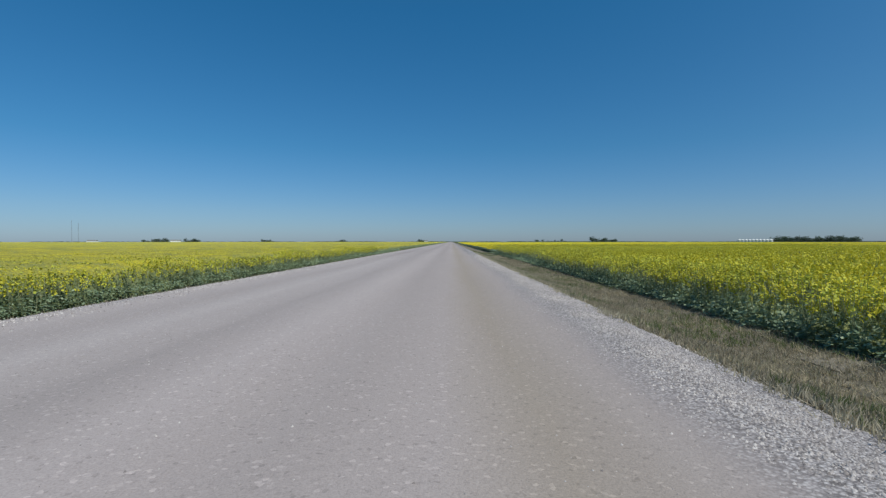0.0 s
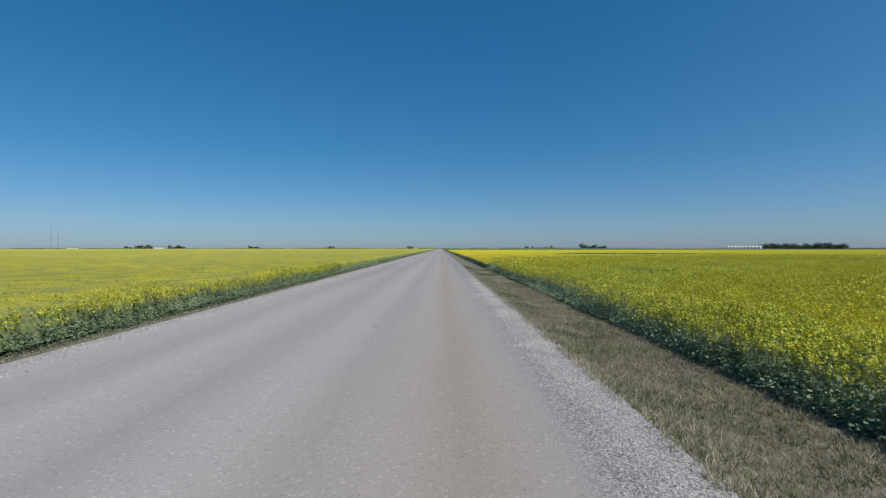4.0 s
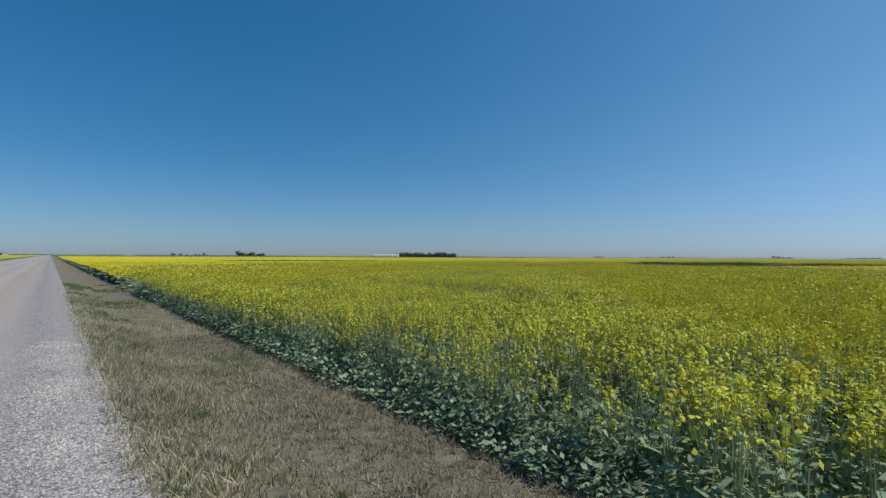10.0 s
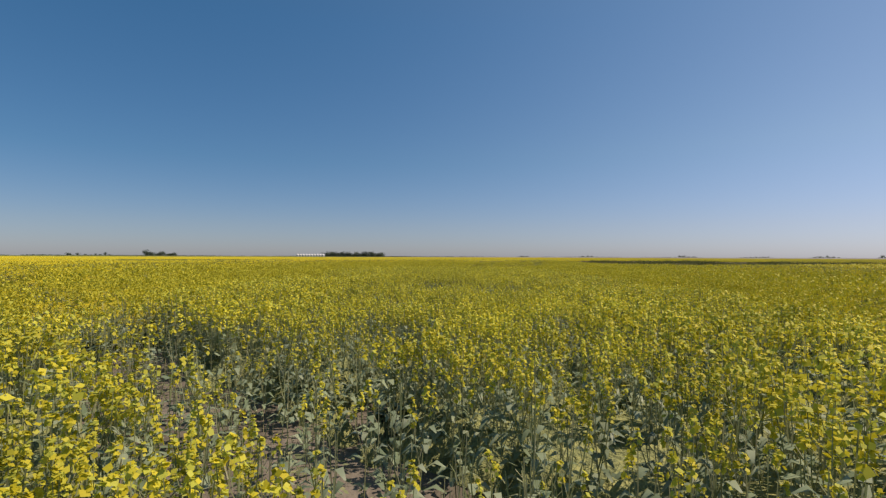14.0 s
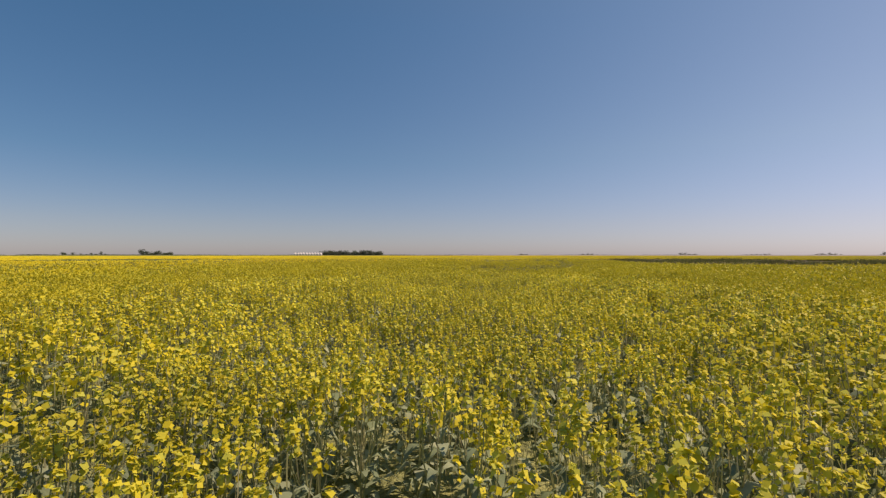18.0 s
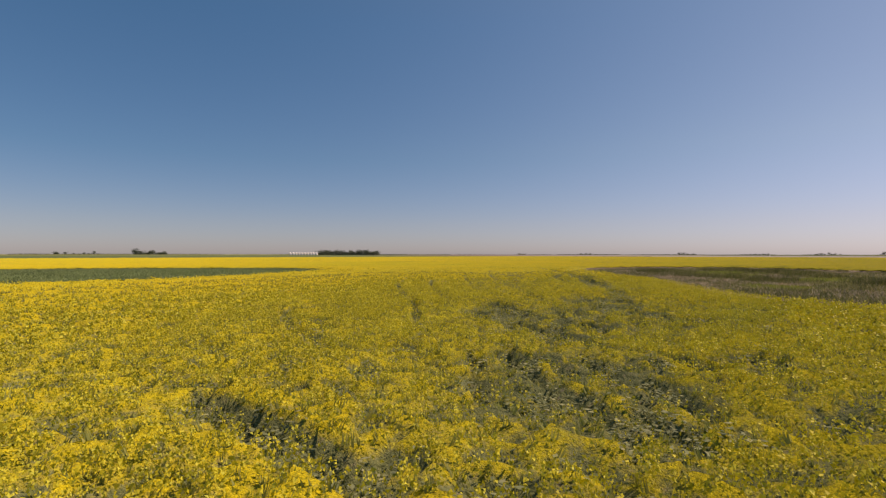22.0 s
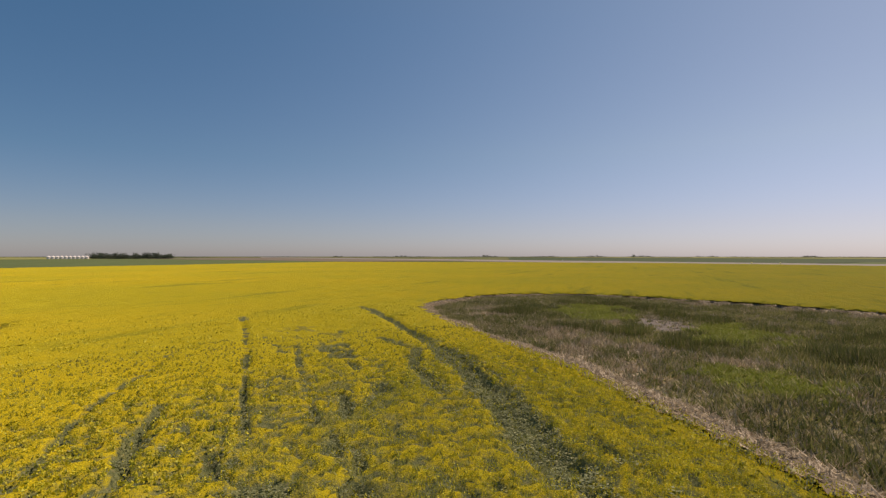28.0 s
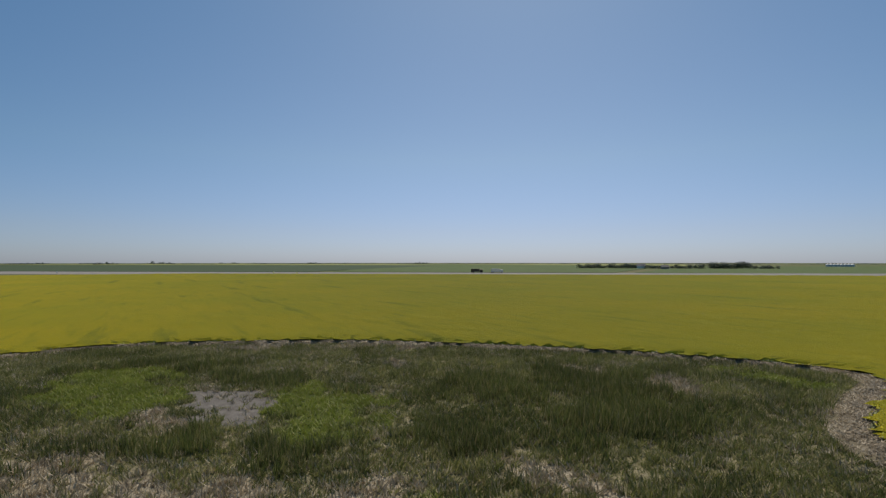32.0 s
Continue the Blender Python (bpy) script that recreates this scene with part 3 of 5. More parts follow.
def quads_proto(n, place, size, tilt, seed, wide=0.8):
    """Small four-sided pieces set at places given by place(r), tilted at random."""
    r = np.random.default_rng(seed)
    v, f = [], []
    for i in range(n):
        c = np.array(place(r, i))
        nrm = np.array([r.normal(0, tilt), r.normal(0, tilt), 1.0])
        nrm /= np.linalg.norm(nrm)
        a = np.cross(nrm, (math.cos(i * 2.4), math.sin(i * 2.4), 0.1))
        a /= np.linalg.norm(a)
        b = np.cross(nrm, a)
        s = size * r.uniform(0.7, 1.3)
        v += [c - a * s, c - b * s * wide, c + a * s, c + b * s * wide]
        f.append((4 * i, 4 * i + 1, 4 * i + 2, 4 * i + 3))
    return np.array(v), np.array(f)


def tris_proto(n, place, size, seed):
    """Small three-sided petals facing every way."""
    r = np.random.default_rng(seed)
    v = []
    for i in range(n):
        c, a = np.array(place(r, i)), r.normal(0, 1, 3)
        a[2] *= 1.6
        a /= np.linalg.norm(a)
        b = np.cross(a, r.normal(0, 1, 3))
        b /= np.linalg.norm(b)
        q = size * r.uniform(0.75, 1.3)
        v += [c - a * q, c + 0.5 * a * q + 0.9 * b * q, c + 0.6 * a * q - 0.8 * b * q]
    return np.array(v), np.arange(3 * n).reshape(-1, 3)


def part(name, bm, material, parent, label=""):
    me = bpy.data.meshes.new(name)
    bm.to_mesh(me)
    bm.free()
    me.materials.append(material)
    ob = new(name, me)
    ob.parent = parent
    return tagged(ob, label)


def box(sx, sy, sz, at=(0, 0, 0), bevel=0.0):
    bm = bmesh.new()
    bmesh.ops.create_cube(bm, size=1)
    bmesh.ops.scale(bm, vec=(sx, sy, sz), verts=bm.verts)
    bmesh.ops.translate(bm, vec=(at[0], at[1], at[2] + sz / 2), verts=bm.verts)
    if bevel:
        bmesh.ops.bevel(bm, geom=list(bm.edges), offset=bevel, segments=2, affect="EDGES", profile=0.5)
    return bm


def cone(r0, r1, h, at=(0, 0, 0), seg=12):
    bm = bmesh.new()
    bmesh.ops.create_cone(bm, cap_ends=True, segments=seg, radius1=r0, radius2=max(r1, 1e-4), depth=h)
    bmesh.ops.translate(bm, vec=(at[0], at[1], at[2] + h / 2), verts=bm.verts)
    return bm


def empty(name, m=None):
    ob = new(name)
    if m is not None:
        ob.matrix_basis = m
    return ob


def grid(name, xs, ys, height, material, keep=None, smooth=True, values=None):
    """A sheet over the plan whose height is a function of x and y."""
    X, Y = np.meshgrid(xs, ys, indexing="ij")
    Z = height(X, Y)
    idx = np.arange(X.size).reshape(X.shape)
    f = np.stack([idx[:-1, :-1], idx[1:, :-1], idx[1:, 1:], idx[:-1, 1:]], -1).reshape(-1, 4)
    if keep is not None:
        cx, cy = (X[:-1, :-1] + X[1:, 1:]) / 2, (Y[:-1, :-1] + Y[1:, 1:]) / 2
        f = f[keep(cx.ravel(), cy.ravel())]
    vals = {k: fn(X, Y) for k, fn in (values or {}).items()}
    used_v = np.unique(f)
    back = np.zeros(X.size, np.int64)
    back[used_v] = np.arange(len(used_v))
    return bulk(name, np.stack([X, Y, Z], -1).reshape(-1, 3)[used_v], back[f], material, smooth=smooth, values={k: v.ravel()[used_v] for k, v in vals.items()})


def spaced(*runs):
    """Coordinates from runs of (start, stop, step)."""
    return np.unique(np.concatenate([np.arange(a, b + 1e-6, s) for a, b, s in runs]).round(4))


def scatter(n, x0, x1, y0, y1):
    return RNG.uniform(x0, x1, n), RNG.uniform(y0, y1, n)


# ---------------------------------------------------------------- ground, road, fields
FAR_Z = -0.62


def ground_h(x, y):
    """The lie of the land: flat fields, a raised road bed and a low place under the marsh."""
    return np.full(np.shape(x), FAR_Z)


ground = grid("ground", spaced((-4900, 4900, 350)), spaced((-4900, 4900, 350)), ground_h, M_ground)
tagged(ground, "flat green and brown prairie farmland reaching to the horizon", "ground", kind="structure")


def soil_h(x, y):
    return SOIL_Z + 0.05 * (vnoise(x, y, 1.3, 41) - 0.5) + 0.03 * (vnoise(x, y, 0.35, 42) - 0.5)


soil = grid("field_soil", spaced((CROP_R - 0.9, 40, 0.8), (40, 170, 2.0), (170, 240, 10)), spaced((-60, -5, 5), (-5, 90, 0.8), (90, 200, 3)), soil_h, M_soil, lambda x, y: ~inside(MARSH, x, y) & ~inside(SLOUGH, x, y))
tagged(soil, "bare grey-brown field soil under the crop", "soil", kind="structure")


def road_h(x, y):
    """Crowned gravel with shallow wheel lines."""
    mid, half = (ROAD_L + ROAD_R) / 2, (ROAD_R - ROAD_L) / 2
    u = np.clip(np.abs(x - mid) / half, 0, 1.2)
    z = -0.10 * u**2.2
    for line in (-4.9, -3.2, -1.3, 0.35):
        z = z - 0.015 * np.exp(-((x - line) / 0.35) ** 2)
    windrow = 0.035 * np.exp(-((x - 2.15) / 0.35) ** 2) + 0.03 * np.exp(-((x + 6.7) / 0.35) ** 2)
    return z + windrow + 0.012 * (vnoise(x, y, 0.4, 51) - 0.5)


road = grid("road", spaced((ROAD_L, ROAD_R, 0.2)), spaced((-300, -10, 10), (-10, 70, 0.4), (70, 300, 8), (300, 4600, 150)), road_h, M_road)
tagged(road, "wide pale grey gravel road, worn smooth in the wheel lines", "road", kind="structure")


def verge_h(x, y):
    right = np.interp(x, [ROAD_R - 0.05, 3.1, 4.2, CROP_R + 0.3], [-0.115, -0.2, -0.46, -0.47])
    right = right + 0.05 * np.clip(1 - np.abs(x - ROAD_R) / 0.3, 0, 1) * (vnoise(x, y, 0.8, 62) - 0.3)
    left = np.interp(x, [CROP_L - 0.3, -8.6, -7.9, ROAD_L + 0.05], [-0.47, -0.46, -0.25, -0.115])
    return np.where(np.asarray(x) > 0, right, left) + 0.05 * (vnoise(x, y, 0.5, 61) - 0.5) * np.clip(np.abs(x + 2.25) - 4.95, 0, 1)


for nm, x0, x1 in (("verge_east", ROAD_R - 0.05, CROP_R + 0.3), ("verge_west", CROP_L - 0.3, ROAD_L + 0.05)):
    v = grid(nm, spaced((x0, x1, 0.2)), spaced((-300, -10, 10), (-10, 70, 0.4), (70, 300, 8), (300, 4600, 150)), verge_h, M_verge)
    tagged(v, "mown dry brown grass verge sloping away from the gravel road", "verge", kind="structure")


def sheet(name, pts, z, material, label, category, wall=0.0):
    """A flat field of a few corners, a step above the land."""
    bm = bmesh.new()
    top = [bm.verts.new((x, y, z)) for x, y in pts]
    bm.faces.new(top)
    if wall:
        low = [bm.verts.new((x, y, z - wall)) for x, y in pts]
        for i in range(len(pts)):
            j = (i + 1) % len(pts)
            bm.faces.new((top[i], low[i], low[j], top[j]))
    return tagged(part(name, bm, material, None), label, category, kind="structure")


# far fields, each a block of its own height
sheet("field_1", [(8, 442), (620, 446), (900, 1250), (8, 1250)], -0.20, M_green_field, "green cereal field beyond the flowering crop", "field", 0.4)
sheet("field_2", [(630, 440), (880, 320), (1700, 1500), (915, 1250)], -0.25, M_fallow, "grey-brown fallow field", "field", 0.35)
sheet("field_3", [(890, 300), (660, -55), (1500, -700), (2400, 700)], -0.20, M_dark_field, "dark green lentil field beyond the highway", "field", 0.4)
sheet("field_4", [(645, -80), (455, -330), (1500, -1900), (2300, -900)], -0.22, M_green_field, "green field beyond the highway", "field", 0.4)
sheet("field_5", [(1500, -720), (2300, -880), (3800, -300), (2500, 700)], 0.05, M_pale_crop, "pale yellow flowering field far off", "field", 0.6)
sheet("field_6", [(900, -1100), (1500, -1950), (2600, -2500), (2300, -950)], 0.05, M_pale_crop, "pale yellow flowering field far off", "field", 0.6)
sheet("field_7", [(440, -345), (180, -640), (600, -1500), (880, -1080)], -0.2, M_green_field, "green field around the farmyard", "field", 0.4)
sheet("field_8", [(8, 1280), (900, 1280), (1500, 2600), (8, 2600)], 0.1, M_pale_crop, "pale yellow flowering field far off", "field", 0.6)

# the highway on its low bank, running aslant behind the crop
H0, H1 = Vector((1700, 1560)), Vector((60, -705))
hd = (H1 - H0).normalized()
hs = Vector((-hd.y, hd.x))


def band(name, half, z, material, label, category, slope=0.0):
    bm = bmesh.new()
    rows = []
    for k in range(41):
        c = H0.lerp(H1, k / 40)
        offs = [(-half - slope, -0.6), (-half, z), (half, z), (half + slope, -0.6)] if slope else [(-half, z), (half, z)]
        rows.append([bm.verts.new((c.x + hs.x * o, c.y + hs.y * o, zz)) for o, zz in offs])
    for a, b in zip(rows, rows[1:]):
        for i in range(len(a) - 1):
            bm.faces.new((a[i], a[i + 1], b[i + 1], b[i]))
    bmesh.ops.recalc_face_normals(bm, faces=bm.faces)
    return tagged(part(name, bm, material, None), label, category, kind="structure")


band("highway_bank", 9.0, 1.35, M_bank, "dry grass bank that carries the highway", "bank", 8.0)
band("highway", 5.5, 1.39, M_asphalt, "pale worn asphalt highway crossing the fields", "road")

# ---------------------------------------------------------------- canola
def belt_near(x, y):
    """1 beside the way over the crop, where single plants stand on the leaf layer, 0 far off."""
    return np.clip((34 - off_line(TRACK_ALL, x, y)) / 16, 0, 1)


def rim_drop(x, y):
    """How far the crop sinks towards the wet ground, where the outer plants are short."""
    x, y = np.asarray(x, float), np.asarray(y, float)
    z = np.zeros(x.shape)
    for wet in (MARSH, SLOUGH):
        lo, hi = wet.min(0) - 2, wet.max(0) + 2
        k = (x > lo[0]) & (x < hi[0]) & (y > lo[1]) & (y < hi[1])
        if k.any():
            d = off_line([tuple(p) for p in wet[::2]] + [tuple(wet[0])], x[k], y[k])
            z[k] = np.maximum(z[k], 0.36 * np.clip(1 - d / 1.7, 0, 1))
    return z


def sheet_h(x, y):
    """Top of the closed crop; beside the belt of single plants it is the leaf layer below the flowers."""
    sink = np.clip((13.0 - off_line(TRACK, x, y)) / 6, 0, 1)
    rough = 0.14 * (vnoise(x, y, 0.8, 71) - 0.5) + (0.20 + 0.14 * belt_near(x, y)) * (vnoise(x, y, 0.3, 72) - 0.5)
    edge = 0.5 * np.clip((CROP_R + 2.5 - np.asarray(x)) / 0.8, 0, 1) * (np.asarray(y) < 64)
    fine = 0.7 + 0.6 * vnoise(x, y, 0.5, 73)
    return np.maximum(crop_top(x, y) - 0.07 - 0.22 * belt_near(x, y) - 0.08 * np.clip((19 - off_line(TRACK_ALL, x, y)) / 6, 0, 1) - 0.17 * sink + rough - edge - rim_drop(x, y) - 0.42 * fine * np.clip((bareness(x, y) - 0.3) * 1.6, 0, 1), SOIL_Z + 0.03)


def thinness(x, y):
    """Share of leaf and soil in the look of the sheet."""
    late = weak(x, y) * np.clip(1.8 * vnoise(x, y, 0.7, 75) - 0.35, 0, 1) * 0.6
    d = off_line(TRACK_ALL, x, y)
    late = np.maximum(late, (0.45 + 0.55 * np.clip((np.asarray(y) - 24) / 10, 0, 1)) * np.clip((30 - d) / 12, 0, 1) * (0.2 + 0.16 * vnoise(x, y, 0.4, 77) + 0.95 * np.clip(0.54 - vnoise(x, y, 0.3, 72), 0, 1)))
    return np.maximum(np.maximum(bareness(x, y), late), 0.26 * np.clip((14 - off_line(TRACK, x, y)) / 5, 0, 1))


def far_keep(x, y):
    return crop_here(x, y) & (off_line(TRACK_ALL, x, y) > 43.5)


def mid_keep(x, y):
    return crop_here(x, y) & (off_line(TRACK_ALL, x, y) < 45) & (off_line(TRACK_ALL, x, y) > 23.5) & ((x > CROP_R + 1.6) | (y > 62))


def near_keep(x, y):
    return crop_here(x, y) & (off_line(TRACK_ALL, x, y) < 24) & (off_line(TRACK, x, y) > 5.4) & (x > CROP_R + 1.6)


def under_keep(x, y):
    return crop_here(x, y) & ((off_line(TRACK, x, y) < 5.8) | (x < CROP_R + 2.0))


def under_h(x, y):
    """The leaf mass low between the stems, with holes where the crop is thin."""
    h = crop_top(x, y) - 0.68 + 0.16 * (vnoise(x, y, 0.45, 72) - 0.5) + 0.14 * (vnoise(x, y, 0.22, 73) - 0.5) - 0.2 * np.clip(1 - (x - CROP_R) / 0.8, 0, 1)
    return h + (SOIL_Z - 0.12 - h) * np.clip(3.2 * bareness(x, y) - 0.3, 0, 1)


under = grid("canola_leaves", spaced((CROP_R, 50, 0.25)), spaced((-20, 90, 0.25)), under_h, M_under, under_keep, False)
tagged(under, "dense blue-green canola leaf layer below the flowers", "crop", kind="stuff")
near = grid("canola_field_near", spaced((CROP_R, 104, 0.24)), spaced((2, 116, 0.24)), sheet_h, M_canopy, near_keep, False, {"bare": thinness})
tagged(near, "canola in full yellow bloom with wheel ruts down to the soil", "crop", kind="stuff")
mid = grid("canola_field_middle", spaced((CROP_R, 126, 0.45)), spaced((-14, 136, 0.45)), sheet_h, M_canopy, mid_keep, False, {"bare": thinness})
tagged(mid, "canola in full yellow bloom with thin streaks", "crop", kind="stuff")
X1 = spaced((CROP_R, 190, 1.4), (190, 330, 3), (330, 602, 8))
Y1 = spaced((-600, -140, 10), (-140, 0, 3), (0, 200, 1.4), (200, 300, 3), (300, 431, 5))
far = grid("canola_field_east", X1, Y1, sheet_h, M_canopy, far_keep, False, {"bare": thinness})
tagged(far, "wide field of canola in full yellow bloom", "crop", kind="stuff")


def west_h(x, y):
    t = TOP_Z + 0.02 + 0.16 * (vnoise(x, y, 3.1, 81) - 0.5) + 0.12 * (vnoise(x, y, 0.9, 82) - 0.5)
    return np.where(x > CROP_L - 0.35, t - 0.95 * np.clip((x - CROP_L + 0.35) / 0.38, 0, 1), t)


west = grid("canola_field_west", spaced((-900, -120, 20), (-120, -40, 2.5), (-40, -18, 0.8), (-18, CROP_L + 0.05, 0.35)), spaced((-300, -20, 10), (-20, 90, 0.6), (90, 300, 4), (300, 1500, 30)), west_h, M_canopy, values={"bare": lambda x, y: 0.33 + 0.16 * vnoise(x, y, 0.7, 83) + 0.4 * (x > CROP_L - 0.1)})
tagged(west, "wide field of canola in yellow bloom beside the road", "crop", kind="stuff")


def discs_proto(n, place, size, seed, sides=4):
    """Small open flowers as flat rounded pieces that face up and outwards."""
    r = np.random.default_rng(seed)
    v = []
    for i in range(n):
        c, out = place(r, i)
        nrm = np.array([out[0], out[1], 0.75]) + r.normal(0, 0.35, 3)
        nrm /= np.linalg.norm(nrm)
        a = np.cross(nrm, r.normal(0, 1, 3))
        a /= np.linalg.norm(a)
        b = np.cross(nrm, a)
        q, start = size * r.uniform(0.65, 1.3), r.uniform(0, 6.283)
        for k in range(sides):
            t = start + 6.283 * k / sides
            e = r.uniform(0.72, 1.15)
            v.append(np.array(c) + q * e * (math.cos(t) * a + math.sin(t) * b) + nrm * q * r.uniform(-0.25, 0.25))
    return np.array(v), np.arange(sides * n).reshape(-1, sides)


def strip(points, widths, side):
    """A ribbon along points, as four-sided pieces."""
    s = np.array([math.cos(side), math.sin(side), 0.0])
    v = [p for q, w in zip(points, widths) for p in (np.array(q) - s * w, np.array(q) + s * w)]
    return v, [(2 * i, 2 * i + 1, 2 * i + 3, 2 * i + 2) for i in range(len(points) - 1)]


def merged(pieces):
    v, f = [], []
    for pv, pf in pieces:
        f += [tuple(i + len(v) for i in q) for q in pf]
        v += list(pv)
    return np.array(v), np.array(f)


def canola_plant(seed, racemes, flowers, size, leaves, bent):
    """One plant, its tip at the origin and the soil one unit below: flowers, leaves, stems."""
    r = np.random.default_rng(seed)
    tips = [np.array([0.0, 0.0, 0.0])]
    for i in range(racemes - 1):
        a, d = 6.283 * i / max(1, racemes - 1) + r.uniform(-0.5, 0.5), r.uniform(0.04, 0.13)
        tips.append(np.array([d * math.cos(a), d * math.sin(a), -r.uniform(0.01, 0.17)]))

    def place(q, i):
        tip, a, t = tips[i % racemes], q.uniform(0, 6.283), q.uniform(0, 1) ** 1.25
        d = (0.1 + 0.9 * t**0.6) * (0.017 + 0.013 * q.random())
        return tip + np.array([d * math.cos(a), d * math.sin(a), -0.10 * t**1.5 + q.uniform(-0.01, 0.012)]), (1.4 * t * math.cos(a), 1.4 * t * math.sin(a))

    bloom = discs_proto(racemes * flowers, place, size, seed + 1)
    green, wood = [], []
    for i in range(leaves):
        a, low = i * 2.4 + r.uniform(-0.5, 0.5), r.random() ** 0.8
        z, length = -0.22 - 0.62 * low, r.uniform(0.06, 0.10) + 0.05 * low
        u = np.array([math.cos(a), math.sin(a), 0.0])
        base = u * 0.015 + np.array([0, 0, z])
        tip_z = r.uniform(-0.06, 0.05)
        pts = [base, base + u * length * 0.5 + np.array([0, 0, 0.04 + 0.5 * tip_z]), base + u * length + np.array([0, 0, tip_z])]
        green.append(strip(pts if bent else [pts[0], pts[2]], (0.008, 0.024, 0.005) if bent else (0.022, 0.018), a + 1.571 + r.uniform(-0.3, 0.3)))
    for i, tip in enumerate(tips):
        start = np.array([0, 0, -1.0 if i == 0 else -r.uniform(0.4, 0.65)])
        elbow = start * 0.45 + np.array([tip[0] * 0.8, tip[1] * 0.8, tip[2] * 0.55])
        wood.append(strip([start, elbow, tip] if bent else [start, tip], (0.0036, 0.003, 0.0022) if bent else (0.0042, 0.003), r.uniform(0, 3.14)))
        if bent:                                         # young pods and buds along the stalk below the flowers
            for k in range(2):
                a = r.uniform(0, 6.283)
                p = tip + np.array([0, 0, -0.10 - 0.05 * k])
                wood.append(strip([p, p + np.array([0.03 * math.cos(a), 0.03 * math.sin(a), 0.045])], (0.002, 0.002), a + 1.571))
    return bloom, merged(green), merged(wood)


NEAR_PLANTS = [canola_plant(100 + 10 * k, 4, 15, 0.0136, 8, True) for k in range(5)]
SIDE_PLANTS = [canola_plant(200 + 10 * k, 4, 6, 0.0242, 5, False) for k in range(5)]


def spike_place(tall, wide):
    def place(r, i):
        a, q = r.uniform(0, 6.283), r.uniform(0, 1)
        d = wide * (0.25 + 0.75 * math.sqrt(r.random())) * (0.55 + 0.45 * q)
        return d * math.cos(a), d * math.sin(a), -tall * q
    return place


def twigs_place(tall, wide, spread, n):
    """Pieces gathered round the tips of n flowering twigs."""
    def place(r, i):
        a, z = 6.283 * (i % n) / n, -0.05 * (i % n)
        x, y, down = spike_place(tall, wide)(r, i)
        return x + spread * math.cos(a), y + spread * math.sin(a), z + down
    return place


def leaf_place(r, i):
    a, d = i * 2.4 + r.uniform(-0.4, 0.4), r.uniform(0.03, 0.13)
    return d * math.cos(a), d * math.sin(a), r.uniform(0.05, 0.8) ** 1.2


SPIKES = [tris_proto(15, twigs_place(0.22, 0.032, 0.085, 3), 0.025, s) for s in (25, 26, 27, 28)]
FAR_SPIKES = [tris_proto(5, spike_place(0.27, 0.075), 0.05, s) for s in (29, 30, 31, 32)]
SHOOTS = blades_proto(4, 0.05, 0.012, 0.035, 33)
LEAVES = [quads_proto(8, leaf_place, 0.042, 1.2, s, 0.5) for s in (11, 12, 13)]
# one flowering head, farther off: a ragged clump of six faces
_r = np.random.default_rng(5)
CLUMPS = []
for _k in range(4):
    a = np.arange(4) * 1.571 + _r.uniform(0, 1.5)
    low = np.stack([0.5 * np.cos(a), 0.5 * np.sin(a), _r.uniform(-0.5, 0.1, 4)], -1) * _r.uniform(0.65, 1.35, (4, 1))
    CLUMPS.append((np.vstack([low, [[_r.normal(0, 0.15), _r.normal(0, 0.15), 0.32]], [[0, 0, -0.9]]]),
                   np.array([(0, 1, 4), (1, 2, 4), (2, 3, 4), (3, 0, 5)])))


def gather(name, sets, material, label, category="crop"):
    vs, fs, n = [], [], 0
    for v, f in sets:
        vs.append(v)
        fs.append(f + n)
        n += len(v)
    return tagged(bulk(name, np.concatenate(vs), np.concatenate(fs), material), label, category, kind="stuff")


def heads_at(x, y, protos, size, lift=0.0):
    top = crop_top(x, y) + np.clip(RNG.normal(-0.02, 0.07, len(x)), -0.2, 0.07) - 0.25 * bareness(x, y) - 0.2 * weak(x, y) * vnoise(x, y, 0.9, 76) + lift
    at = np.stack([x, y, top], -1)
    which = RNG.integers(0, len(protos), len(x))
    out = []
    for k, (pv, pf) in enumerate(protos):
        m = which == k
        sz = size * RNG.uniform(0.75, 1.3, m.sum())
        out.append(strewn(pv, pf, at[m], RNG.uniform(0, 6.283, m.sum()), sz, sz * RNG.uniform(0.9, 1.3, m.sum())))
    return out


def keep_crop(x, y, bare_scale=1.0):
    k = crop_here(x, y)
    k[k] &= RNG.random(k.sum()) > bare_scale * bareness(x[k], y[k])
    return k & (vnoise(x, y, 0.33, 78) + 0.5 * vnoise(x, y, 1.4, 79) > 0.36 + 0.12 * RNG.random(len(x)))


def bloom_here(x, y):
    """Whole plants flower but for most at the leafy edge, which is broad at one place, and in bare spots."""
    leafy = np.where(x < 0, 0.25, 1) * np.clip(0.85 - np.abs(x - np.where(x < 0, CROP_L + 0.35, CROP_R)) / (0.35 + 1.5 * np.exp(-((y - 38.5) / 4.0) ** 2)), 0, 0.85)
    return (RNG.random(len(x)) > leafy) & (RNG.random(len(x)) > 0.75 * bareness(x, y))


